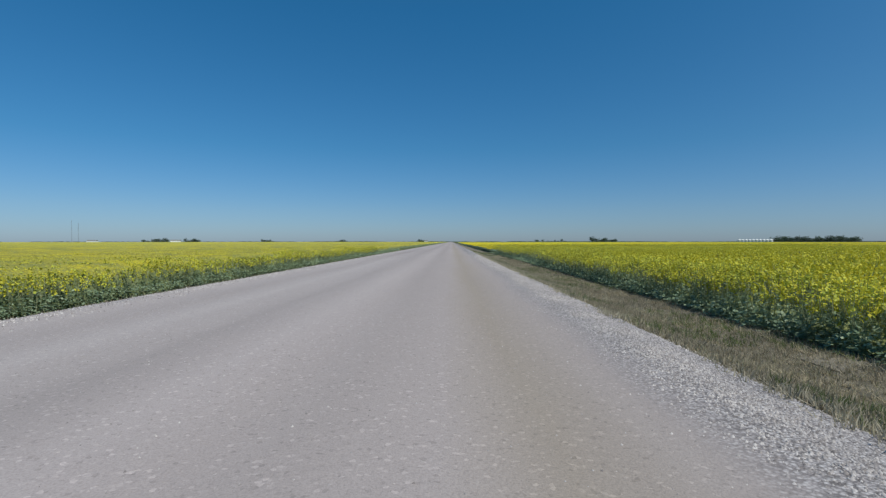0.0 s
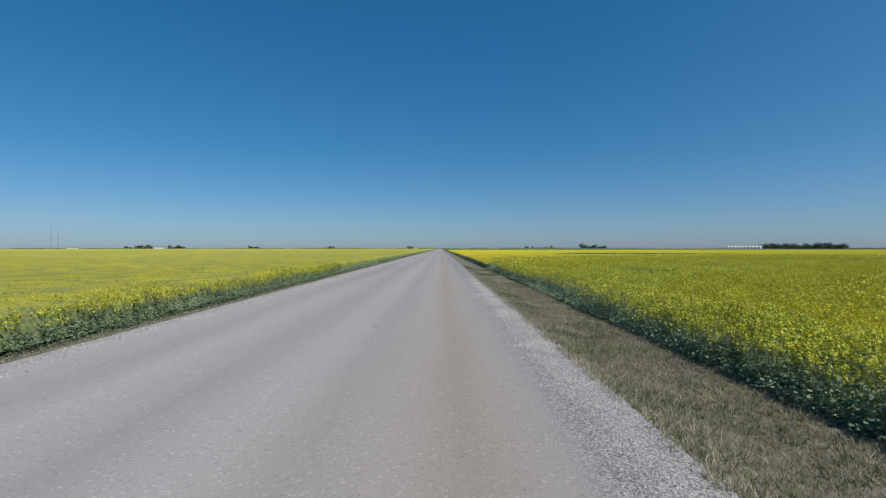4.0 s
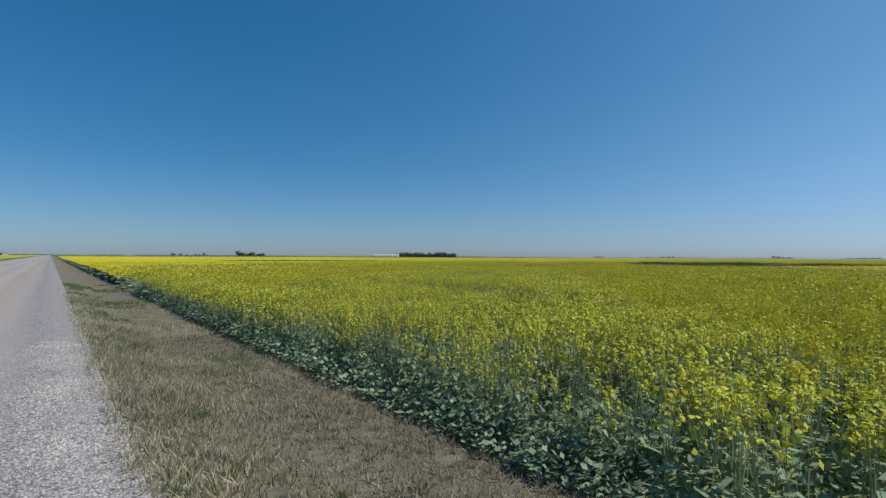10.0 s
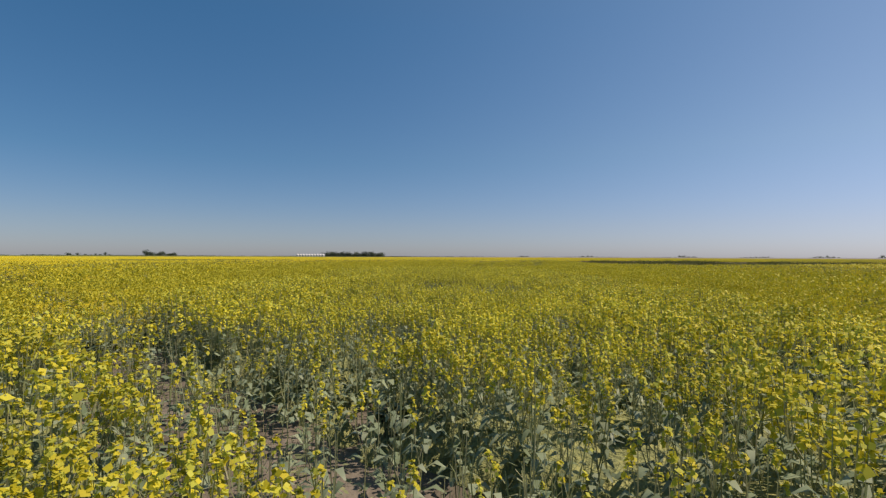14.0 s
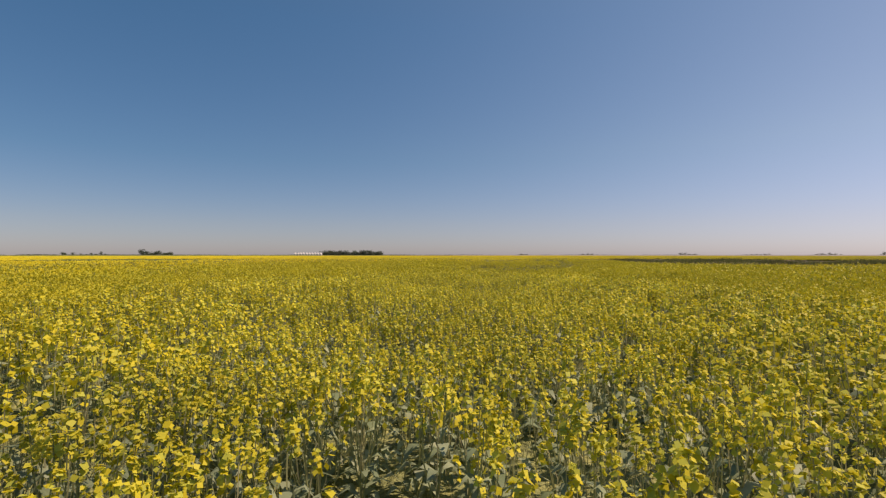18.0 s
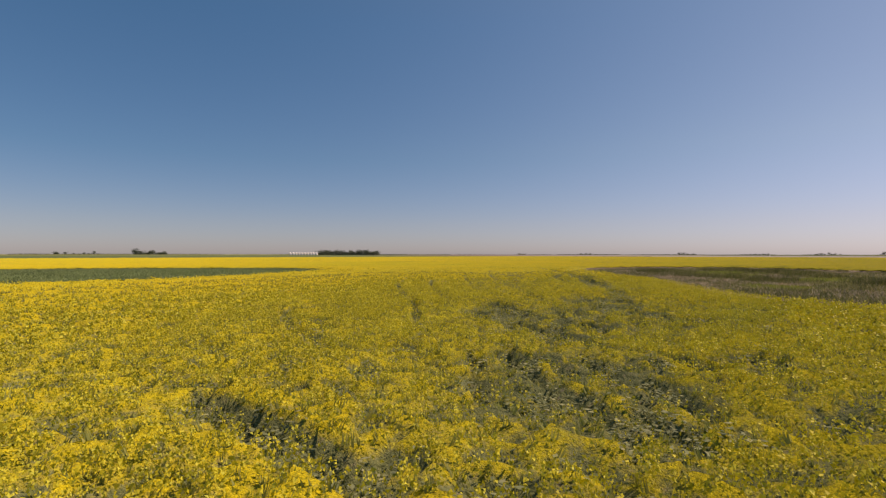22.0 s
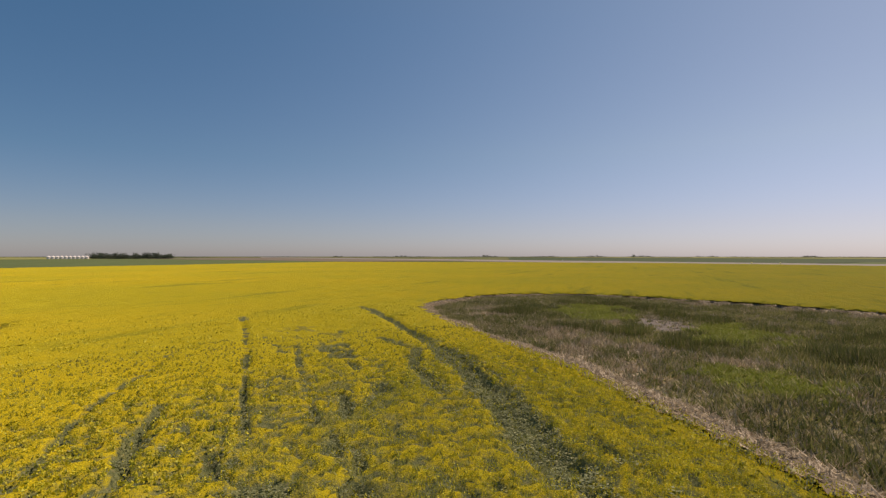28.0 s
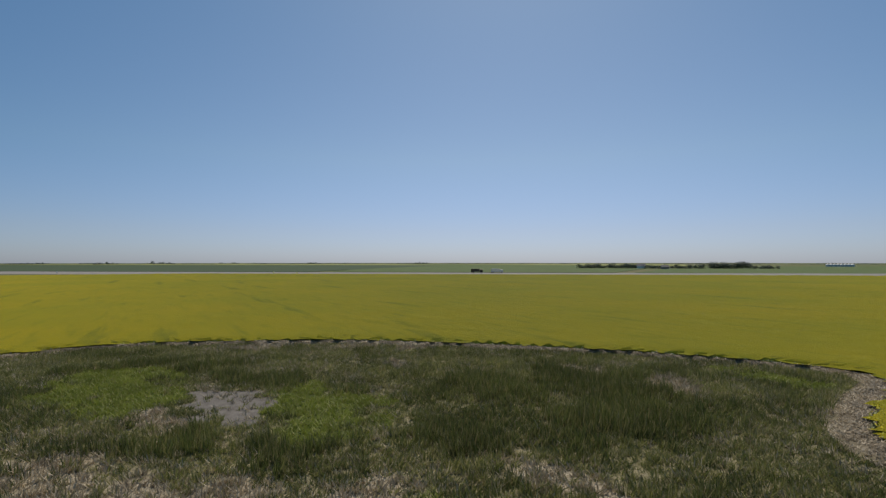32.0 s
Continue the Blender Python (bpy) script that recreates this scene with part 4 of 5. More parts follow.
def stand(place, x, y, protos, spread):
    """Whole canola plants at x, y: flowers, leaves and stems as three meshes."""
    n = len(x)
    b = bareness(x, y)
    top = crop_top(x, y) + np.clip(RNG.normal(0, 0.055, n), -0.15, 0.1) - b * RNG.uniform(0.08, 0.48, n)
    base = soil_h(x, y)
    at, yaw, lean = np.stack([x, y, top], -1), RNG.uniform(0, 6.283, n), RNG.normal(0, spread, (n, 2))
    size, which, open_ = RNG.uniform(0.85, 1.3, n), RNG.integers(0, len(protos), n), bloom_here(x, y)
    sets = [[], [], []]
    for k, shapes in enumerate(protos):
        for j, (pv, pf) in enumerate(shapes):
            m = (which == k) & (open_ if j == 0 else True)
            tall = np.where(j == 0, size[m], top[m] - base[m])
            sets[j].append(strewn(pv, pf, at[m], yaw[m], size[m], tall, lean[m]))
    gather("canola_flowers_" + place, sets[0], M_petal, "yellow canola flower heads on branching plants")
    gather("canola_foliage_" + place, sets[1], M_leaf, "waxy blue-green canola leaves")
    gather("canola_stems_" + place, sets[2], M_stem, "thin grey-green canola stems and young pods")


# single plants: nearest belt along the low part of the way, the belt beside it, and the edge beside the road
x, y = scatter(int(42 * 46 * 52), CROP_R, CROP_R + 46, 34, 86)
d = off_line(TRACK, x, y)
m = (d < 2.1) & (x > CROP_R + 0.3) & keep_crop(x, y, 0.87)
stand("near", x[m], y[m], NEAR_PLANTS, 0.07)
x, y = scatter(int(37 * 50 * 94), CROP_R, CROP_R + 50, -2, 92)
d = off_line(TRACK, x, y)
m = (((d >= 2.1) & (d < 6.0)) | ((x < CROP_R + 2.2) & (d >= 2.1) & (y < 64))) & keep_crop(x, y, 0.92)
stand("beside", x[m], y[m], SIDE_PLANTS, 0.07)

# middle distance: flowering twigs over the leaf layer, coarser outwards as the closed sheet takes over
sets, green_at = [], []
for protos, dens, d0, d1, size, x1, y1 in ((SPIKES, 26, 0.0, 12, 1.0, 92, 104), (FAR_SPIKES, 19, 12, 33, 1.0, 113, 125), (CLUMPS, 5, 32, 60, 0.15, 144, 154)):
    x, y = scatter(int(dens * (x1 - CROP_R) * (y1 + 8)), CROP_R + 0.3, x1, -8, y1)
    if protos is not CLUMPS:                            # most plants stand in the drilled rows
        u, w = x * ROW_DIR[0] + y * ROW_DIR[1], -x * ROW_DIR[1] + y * ROW_DIR[0]
        w = np.where(RNG.random(len(x)) < 0.7, np.round(w / 0.3) * 0.3 + RNG.normal(0, 0.05, len(x)) + 0.25 * (vnoise(u, w, 6, 14) - 0.5), w)
        norm = ROW_DIR[0] ** 2 + ROW_DIR[1] ** 2
        x, y = (u * ROW_DIR[0] - w * ROW_DIR[1]) / norm, (u * ROW_DIR[1] + w * ROW_DIR[0]) / norm
    d, low = off_line(TRACK_ALL, x, y), off_line(TRACK, x, y)
    k = (d >= d0) & (d < d1) & (low > 5.8) & ((d < 34) | (RNG.random(len(x)) < (d1 - d) / 20))
    x, y = x[k], y[k]
    k = keep_crop(x, y, 0.88)
    k &= RNG.random(len(x)) > 0.9 * weak(x, y) * np.clip(1.5 * vnoise(x, y, 0.7, 75) - 0.2, 0, 0.8)
    sets += heads_at(x[k], y[k], protos, size, -0.01)
    if protos is not CLUMPS:
        step = 2 if protos is SPIKES else 3
        green_at.append((x[::step], y[::step]))
gx, gy = np.concatenate([g[0] for g in green_at]), np.concatenate([g[1] for g in green_at])
k = crop_here(gx, gy)
gx, gy = gx[k], gy[k]
gather("canola_shoots", [strewn(*SHOOTS, np.stack([gx, gy, sheet_h(gx, gy) - 0.05], -1), RNG.uniform(0, 6.283, len(gx)), RNG.uniform(1.3, 2.4, len(gx)), RNG.uniform(0.18, 0.35, len(gx)))], M_shoot, "green canola shoots between the flower heads")
x, y = scatter(3000, CROP_L - 1.5, CROP_L + 0.35, 0, 62)
stand("west", x, y, SIDE_PLANTS, 0.07)
x, y = scatter(30000, -19, CROP_L - 0.1, -2, 75)
wt = west_h(x, y) + 0.05 * RNG.random(len(x))
k = (x < CROP_L - 0.6) | (RNG.random(len(x)) < 0.7)
x, y, wt = x[k], y[k], np.where(x > CROP_L - 0.7, TOP_Z + 0.02 - 0.25 * RNG.random(len(x)), wt)[k]
for k, (pv, pf) in enumerate(FAR_SPIKES):
    q = np.arange(len(x)) % 4 == k
    sets.append(strewn(pv, pf, np.stack([x[q], y[q], wt[q]], -1), RNG.uniform(0, 6.283, q.sum()), 0.8 * RNG.uniform(0.7, 1.2, q.sum())))
gather("canola_flowers", sets, M_flower, "yellow canola flower heads")

# green flank of the western crop and low leaves in the thin spots
sets = []
x, y = scatter(6000, CROP_L - 0.4, CROP_L + 0.5, -2, 85)
for k, (pv, pf) in enumerate(LEAVES):
    q = np.arange(len(x)) % 3 == k
    sets.append(strewn(pv, pf, np.stack([x[q], y[q], np.full(q.sum(), SOIL_Z)], -1), RNG.uniform(0, 6.283, q.sum()), 1.15 * RNG.uniform(0.7, 1.3, q.sum()), 0.62 - 0.3 * RNG.random(q.sum())))
gather("canola_flank_west", sets, M_leaf, "green leafy flank of the western crop")
sets = []
x, y = scatter(230000, 8, 112, 30, 128)
b = bareness(x, y)
k = crop_here(x, y) & (b > 0.3) & (off_line(TRACK_ALL, x, y) < 26) & (RNG.random(len(x)) < 0.7)
x, y = x[k], y[k]
floor = np.where(off_line(TRACK, x, y) < 5.6, soil_h(x, y), sheet_h(x, y) - 0.03)
for k, (pv, pf) in enumerate(LEAVES):
    q = np.arange(len(x)) % 3 == k
    sets.append(strewn(pv, pf, np.stack([x[q], y[q], floor[q]], -1), RNG.uniform(0, 6.283, q.sum()), np.where(off_line(TRACK, x[q], y[q]) < 6, 0.8, 1.7) * RNG.uniform(0.6, 1.4, q.sum()), np.where(off_line(TRACK, x[q], y[q]) < 6, 0.26, 0.36) * RNG.uniform(0.3, 1.2, q.sum())))
gather("canola_stunted_leaves", sets, M_low_leaf, "low grey-green canola leaves in ruts and thin spots")
sets = []
EDGE_LEAVES = [quads_proto(6, leaf_place, 0.05, 1.3, q, 0.6) for q in (41, 42, 43)]
x, y = scatter(6500, CROP_R - 0.1, CROP_R + 0.6, 4, 64)     # leafy eastern edge down to the ground
x2, y2 = scatter(2600, CROP_R + 0.5, CROP_R + 2.8, 34, 44)
x, y = np.concatenate([x, x2]), np.concatenate([y, y2])
for k, (pv, pf) in enumerate(EDGE_LEAVES):
    q = np.arange(len(x)) % 3 == k
    up_to = (0.40 + 0.30 * np.clip((x[q] - CROP_R) / 0.7, 0, 1)) * RNG.uniform(0.75, 1.15, q.sum())
    sets.append(strewn(pv, pf, np.stack([x[q], y[q], np.full(q.sum(), SOIL_Z)], -1), RNG.uniform(0, 6.283, q.sum()), 1.0 * RNG.uniform(0.7, 1.3, q.sum()), up_to))
for x0, x1, y0, y1, num in ((CROP_R, CROP_R + 0.9, 60, 420, 3000), (CROP_L - 0.8, CROP_L + 0.05, 90, 600, 3400)):   # both flanks farther along the road
    x, y = scatter(num, x0, x1, y0, y1)
    for k, (pv, pf) in enumerate(LEAVES):
        q = np.arange(len(x)) % 3 == k
        sets.append(strewn(pv, pf, np.stack([x[q], y[q], np.full(q.sum(), SOIL_Z)], -1), RNG.uniform(0, 6.283, q.sum()), 5.0 * RNG.uniform(0.7, 1.3, q.sum()), 0.8 * RNG.uniform(0.6, 1.1, q.sum())))
gather("canola_edge_leaves", sets, M_leaf, "blue-green canola leaves along the field edges")

# the leafy flank that the crop turns to the marsh and the slough
sets = []
wv, wf = [], []
for rim_line in (MARSH, SLOUGH):
    fine = np.concatenate([a + (b - a) * np.arange(0, 1, 0.25)[:, None] for a, b in zip(rim_line, np.roll(rim_line, -1, 0))])
    out = fine - fine.mean(0)
    out /= np.hypot(*out.T)[:, None]
    fine = fine + out * (0.35 + 0.15 * RNG.random((len(fine), 1)))
    n0, n = sum(len(q) for q in wv), len(fine)
    lip, back = fine + out * 0.2, fine + out * 1.9
    wv += [np.column_stack([fine, np.full(n, SOIL_Z - 0.1)]), np.column_stack([lip, sheet_h(*lip.T) + 0.01]), np.column_stack([back, sheet_h(*back.T) - 0.04])]
    i, j = np.arange(n), (np.arange(n) + 1) % n
    for k in (0, n):
        wf.append(np.stack([n0 + k + i, n0 + k + j, n0 + k + n + j, n0 + k + n + i], -1))
wv, wf = np.concatenate(wv), np.concatenate(wf)
tagged(bulk("canola_flank_leaves", wv, wf, M_canopy, values={"bare": 0.22 + 0.15 * RNG.random(len(wv))}), "green lower leaves of the crop along the wet ground", "crop", kind="stuff")
for rim_line, per in ((MARSH, 16), (SLOUGH, 10)):
    nxt = np.roll(rim_line, -1, 0)
    length = np.hypot(*(nxt - rim_line).T)
    pick = RNG.choice(len(rim_line), int(per * length.sum()), p=length / length.sum())
    t = RNG.random((len(pick), 1))
    tang = (nxt - rim_line)[pick] / length[pick][:, None]
    mid_p = rim_line.mean(0)
    side = np.stack([tang[:, 1], -tang[:, 0]], -1)
    side *= np.sign(((rim_line[pick] - mid_p) * side).sum(1))[:, None]
    p = rim_line[pick] + t * (nxt - rim_line)[pick] + side * RNG.uniform(-0.1, 0.45, (len(pick), 1))
    zz = SOIL_Z + RNG.uniform(0.25, 0.66, len(pick))
    for k, (pv, pf) in enumerate(CLUMPS):
        q = np.arange(len(pick)) % 4 == k
        sets.append(strewn(pv, pf, np.stack([p[q, 0], p[q, 1], zz[q]], -1), RNG.uniform(0, 6.283, q.sum()), RNG.uniform(0.16, 0.3, q.sum())))
gather("canola_flank", sets[1::2], M_low_leaf, "leafy green flank of the crop along the wet ground")

# ---------------------------------------------------------------- verge grass and road stones
BLADES = blades_proto(6, 0.6, 0.06, 0.4, 3)
x, y = scatter(27000, ROAD_R + 0.1, CROP_R + 0.1, 0, 48)
gather("verge_grass", [strewn(*BLADES, np.stack([x, y, verge_h(x, y) - 0.01], -1), RNG.uniform(0, 6.283, len(x)), RNG.uniform(0.09, 0.14, len(x)), RNG.uniform(0.05, 0.12, len(x)))], M_grass, "short dry brown mown grass", "grass")
x, y = scatter(17000, ROAD_R - 0.15, CROP_R - 0.3, 1, 60)
k = vnoise(x, y, 1.2, 91) + 0.25 * RNG.random(len(x)) > 0.42 + 0.4 * np.clip((x - ROAD_R - 0.35) / 0.4, 0, 1)
x, y = x[k], y[k]
gather("verge_straw", [strewn(*BLADES, np.stack([x, y, verge_h(x, y) - 0.01], -1), RNG.uniform(0, 6.283, len(x)), RNG.uniform(0.10, 0.18, len(x)), RNG.uniform(0.07, 0.16, len(x)))], M_straw, "pale tufts of dry grass along the gravel", "grass")
x, y = scatter(9000, ROAD_R, CROP_R, 1, 75)
k = vnoise(x, y, 1.3, 92) + 0.3 * np.exp(-((x - 3.3) / 0.3) ** 2) > 0.6
x, y = x[k], y[k]
gather("verge_green_grass", [strewn(*BLADES, np.stack([x, y, verge_h(x, y) - 0.01], -1), RNG.uniform(0, 6.283, len(x)), RNG.uniform(0.1, 0.16, len(x)), RNG.uniform(0.08, 0.16, len(x)))], M_green_grass, "green grass tufts in the dry verge", "grass")
x, y = scatter(6000, CROP_L, ROAD_L, -2, 90)
gather("west_verge_grass", [strewn(*BLADES, np.stack([x, y, verge_h(x, y) - 0.01], -1), RNG.uniform(0, 6.283, len(x)), RNG.uniform(0.10, 0.16, len(x)), RNG.uniform(0.05, 0.12, len(x)))], M_grass, "short brown grass along the western road edge", "grass")

STONE = (np.array([(1, 0, 0), (0, 0.8, 0), (-0.9, 0.1, 0), (-0.1, -0.9, 0), (0.25, 0.2, 1.0)]), np.array([(0, 1, 4), (1, 2, 4), (2, 3, 4), (3, 0, 4)]))


def stones(name, n, x0, x1, y0, y1, s0, s1, label, mid=None):
    x, y = scatter(n, x0, x1, 0, 1)
    y = y0 + (y1 - y0) * y**1.1                          # thinning out with the way along the road
    if mid is not None:
        x = mid[0] + RNG.normal(0, mid[1], n)
        x = np.where((x < x0) | (x > x1), mid[0], x)
    s = RNG.uniform(s0, s1, n) * RNG.uniform(0.6, 1.2, n)
    z = np.where(x < ROAD_R, road_h(x, y), verge_h(x, y))
    gather(name, [strewn(*STONE, np.stack([x, y, z - 0.002], -1), RNG.uniform(0, 6.283, n), s)], M_stone, label, "gravel")


stones("loose_gravel", 62000, 1.3, 3.0, -0.5, 46, 0.008, 0.016, "loose pale grey crushed gravel along the road edge", (2.3, 0.3))
stones("scattered_gravel", 9000, -7.0, 1.8, 1, 40, 0.005, 0.012, "single pebbles scattered on the gravel road")
stones("far_edge_gravel", 9000, -7.3, -6.0, 0, 60, 0.012, 0.026, "loose pale gravel along the far road edge", (-6.75, 0.3))

# ---------------------------------------------------------------- marsh and slough
def marsh_h(x, y):
    return SOIL_Z + 0.03 + 0.42 * rim_share(x, y) - 0.12 * np.clip(1 - np.hypot((x - 121) / 26, (y - 80) / 26), 0, 1) + 0.06 * (vnoise(x, y, 0.8, 101) - 0.5)


RIM = [tuple(p) for p in MARSH] + [tuple(MARSH[0])]


def rim_wide(x, y):
    """The bare strip round the marsh is widest on the side of the ruts."""
    return 0.5 + 0.8 * vnoise(x, y, 5, 119) + 1.1 * np.clip((y - 62 - 0.75 * (x - 80)) / 12, 0, 1) * (0.6 + 0.6 * vnoise(x, y, 2, 118)) + 1.2 * np.clip((107 - x) / 6, 0, 1) * np.clip((64 - y) / 8, 0, 1)


def rim_share(x, y):
    return np.clip(1.5 - off_line(RIM, x, y) / rim_wide(x, y), 0, 1)


# patches of the marsh: middle and half widths
PALE = [(111.5, 94.8, 3.8, 3.2), (106, 87, 2.8, 2.2), (103, 80.5, 2.2, 2.6), (100.2, 71.4, 2.6, 1.6), (97, 70.4, 2.2, 1.2), (124.5, 106.5, 3, 4), (113.5, 96.5, 3.4, 4), (108.4, 91.4, 3.4, 2), (102.5, 92.6, 4, 2.2),
        (97.4, 88.2, 3, 1.5), (151, 77, 2.8, 8), (145, 67, 2, 3.5), (132, 66.5, 2.4, 2), (124, 91, 3.2, 1.4), (119.6, 89.4, 2, 1), (109.5, 47.5, 3, 4), (118.5, 50, 2.5, 2), (140, 60, 2, 3)]
FRESH = [(136, 94.5, 6.5, 6), (128.5, 92, 4.5, 3.6), (119, 78.6, 6.6, 4), (114.5, 81, 3.6, 2.4), (106, 36.5, 6, 2.2), (97.5, 80, 3.4, 4)]
DARK = [(139.8, 86, 1.8, 4.2), (133, 83.8, 3, 1.5), (127.8, 79.6, 2.6, 1.9), (122.4, 75.4, 2.2, 1.6), (104.5, 60, 4.5, 8), (113, 54, 9, 7), (107.5, 73, 4, 3), (116, 88, 3.2, 1.6), (110, 84, 3, 2), (130, 104, 5, 3), (144.5, 94, 1.8, 8), (115, 94, 1.6, 6), (111.5, 82, 2, 4), (117, 63, 5, 4)]


def blots(x, y, spots, seed):
    """Ragged patches, 1 inside and 0 outside."""
    rag = 0.8 * (vnoise(x, y, 2.2, seed) - 0.5) + 0.7 * (vnoise(x, y, 0.7, seed + 1) - 0.5)
    z = np.zeros(np.shape(x))
    for cx, cy, rx, ry in spots:
        z = np.maximum(z, np.clip(2.4 * (1.15 - np.hypot((x - cx) / rx, (y - cy) / ry) + rag), 0, 1))
    return z


def moss(x, y):
    return 0.85 * blots(x, y, FRESH, 111)


def straw(x, y):
    return blots(x, y, PALE, 113)


def pan_here(x, y):
    """The dry mud pan with its ragged shore, 1 inside."""
    d = np.hypot((x - 124) / 6.6, (y - 85.4) / 3.3) + 0.9 * (vnoise(x, y, 2.2, 117) - 0.5) + 0.5 * (vnoise(x, y, 0.8, 120) - 0.5)
    return np.clip(2.2 * (1.15 - d), 0, 1)


marsh = grid("marsh_floor", spaced((72, 166, 0.7)), spaced((25, 122, 0.7)), marsh_h, M_marsh, lambda x, y: inside(MARSH, x, y), values={"moss": moss, "rim": rim_share, "straw": straw, "pan": pan_here})
tagged(marsh, "marsh floor of peat and matted pale dead reeds", "marsh", kind="structure")
slough = grid("slough_floor", spaced((30, 94, 1.2)), spaced((126, 192, 1.2)), lambda x, y: np.full(np.shape(x), SOIL_Z + 0.3), M_marsh, lambda x, y: inside(SLOUGH, x, y), values={"moss": lambda x, y: 0.8 + 0 * x, "rim": lambda x, y: 0 * x, "straw": lambda x, y: 0 * x, "pan": lambda x, y: 0 * x})
tagged(slough, "low wet ground overgrown with green grass", "marsh", kind="structure")
TUFT = blades_proto(7, 0.15, 0.026, 0.13, 31)
FINE_TUFT = blades_proto(7, 0.17, 0.03, 0.16, 32)
x, y = scatter(110000, 72, 165, 25, 122)
k = inside(MARSH, x, y)
x, y = x[k], y[k]
rim = off_line(RIM, x, y) / rim_wide(x, y)
pan = 1.5 - pan_here(x, y) + 0.25 * RNG.random(len(x))
fresh = blots(x, y, FRESH, 111) > RNG.uniform(0.15, 0.75, len(x))
pale = (RNG.random(len(x)) < np.clip(0.9 * straw(x, y), 0.04 + 0.34 * vnoise(x, y, 4, 122) ** 2 + 0.22 * np.clip((y - 0.9 * (x - 100) - 72) / 8, 0, 1), 1)) | (rim < 1.2)
gap = RNG.random(len(x))
sel = ~fresh & ~pale & ((pan > 1) | (gap < 0.05))
xs_, ys_ = x[sel], y[sel]
hh = 0.5 * blots(xs_, ys_, DARK, 121) + 0.26 + 0.36 * vnoise(xs_, ys_, 6, 114) + 0.3 * vnoise(xs_, ys_, 2.2, 116)
dark = vnoise(xs_, ys_, 3.5, 115) + 0.6 * RNG.random(len(xs_)) < 0.7 + 0.6 * blots(xs_, ys_, DARK, 121)


def tufts(name, proto, x, y, z, tall, wide, material, label, category="reeds"):
    n = len(x)
    gather(name, [strewn(*proto, np.stack([x, y, z], -1), RNG.uniform(0, 6.283, n), wide * RNG.uniform(0.7, 1.3, n), tall * RNG.uniform(0.65, 1.2, n))], material, label, category)


tufts("dark_reeds", TUFT, xs_[dark], ys_[dark], marsh_h(xs_[dark], ys_[dark]), hh[dark], 1.7, M_reed, "dark olive reeds standing in the marsh")
tufts("mixed_reeds", TUFT, xs_[~dark], ys_[~dark], marsh_h(xs_[~dark], ys_[~dark]), hh[~dark] * 0.85, 1.5, M_olive, "olive and brown marsh grass among the reeds")
sel = fresh & ((pan > 1.05) | (gap < 0.10)) & (gap < 0.9)
tufts("fresh_sedge", FINE_TUFT, x[sel], y[sel], marsh_h(x[sel], y[sel]), 0.4, 1.7, M_sedge, "bright green sedge round the mud pan")
sel = pale & ~fresh & ((gap < 0.62) | (rim < 1.2))
tufts("dead_reeds", TUFT, x[sel], y[sel], marsh_h(x[sel], y[sel]), np.where(rim[sel] < 1.2, 0.2, 0.5), 1.7, M_dry_reed, "bleached dead reeds, partly flattened")
x, y = scatter(14000, 32, 93, 127, 191)
k = inside(SLOUGH, x, y)
x, y = x[k], y[k]
tufts("slough_grass", FINE_TUFT, x, y, np.full(len(x), SOIL_Z + 0.3), 0.5, 2.6, M_slough, "grey-green grass filling the wet hollow", "grass")


# ---------------------------------------------------------------- trees, farms, far things
def make_tree(h, w, seed):
    """A tapered trunk with limbs and a broken crown of many small leaf clumps; stands at the origin."""
    r = np.random.default_rng(seed)
    top = empty("tree")
    bm = cone(0.03 * h, 0.012 * h, 0.55 * h, seg=7)
    for i in range(5):
        a, z0 = i * 1.3 + r.uniform(0, 0.6), h * r.uniform(0.22, 0.5)
        limb = bmesh.ops.create_cone(bm, cap_ends=True, segments=5, radius1=0.012 * h, radius2=0.004 * h, depth=0.4 * h)["verts"]
        bmesh.ops.translate(bm, vec=(0, 0, 0.2 * h), verts=limb)
        bmesh.ops.rotate(bm, cent=(0, 0, 0), matrix=Matrix.Rotation(0.8, 3, "Y") @ Matrix.Identity(3), verts=limb)
        bmesh.ops.rotate(bm, cent=(0, 0, 0), matrix=Matrix.Rotation(a, 3, "Z"), verts=limb)
        bmesh.ops.translate(bm, vec=(0, 0, z0), verts=limb)
    part("trunk", bm, M_bark, top)
    lobes = [(r.uniform(-0.36, 0.36) * w, r.uniform(-0.36, 0.36) * w, h * r.uniform(0.16, 0.8), w * r.uniform(0.24, 0.4)) for _ in range(9)]

    def place(q, i):
        cx, cy, cz, rr = lobes[i % 9]
        v = q.normal(0, 1, 3)
        v = v / np.linalg.norm(v) * rr * q.uniform(0.6, 1.0)
        return cx + v[0], cy + v[1], max(0.06 * h, cz + 0.8 * v[2])

    v, f = quads_proto(520, place, 0.05 * w, 1.2, seed + 50)
    bulk("crown", v, f, M_tree, top)
    return top


TREES = [make_tree(13, 11, 1), make_tree(16, 12, 2), make_tree(10, 9, 3), make_tree(9, 12, 4)]
used = set()


def plant(k, x, y, scale, label, group):
    """A tree like TREES[k] at a place; the first of its kind is moved there itself."""
    m = pose(x, y, FAR_Z, 0, 0, RNG.uniform(0, 360))
    if k not in used:
        used.add(k)
        ob = TREES[k]
        ob.matrix_basis = m
    else:
        ob = copy_thing(TREES[k], m)
    ob.scale = (scale * RNG.uniform(1.1, 1.6), scale * RNG.uniform(1.1, 1.6), scale * RNG.uniform(0.75, 1.1))
    return tagged(ob, label, "tree", group)


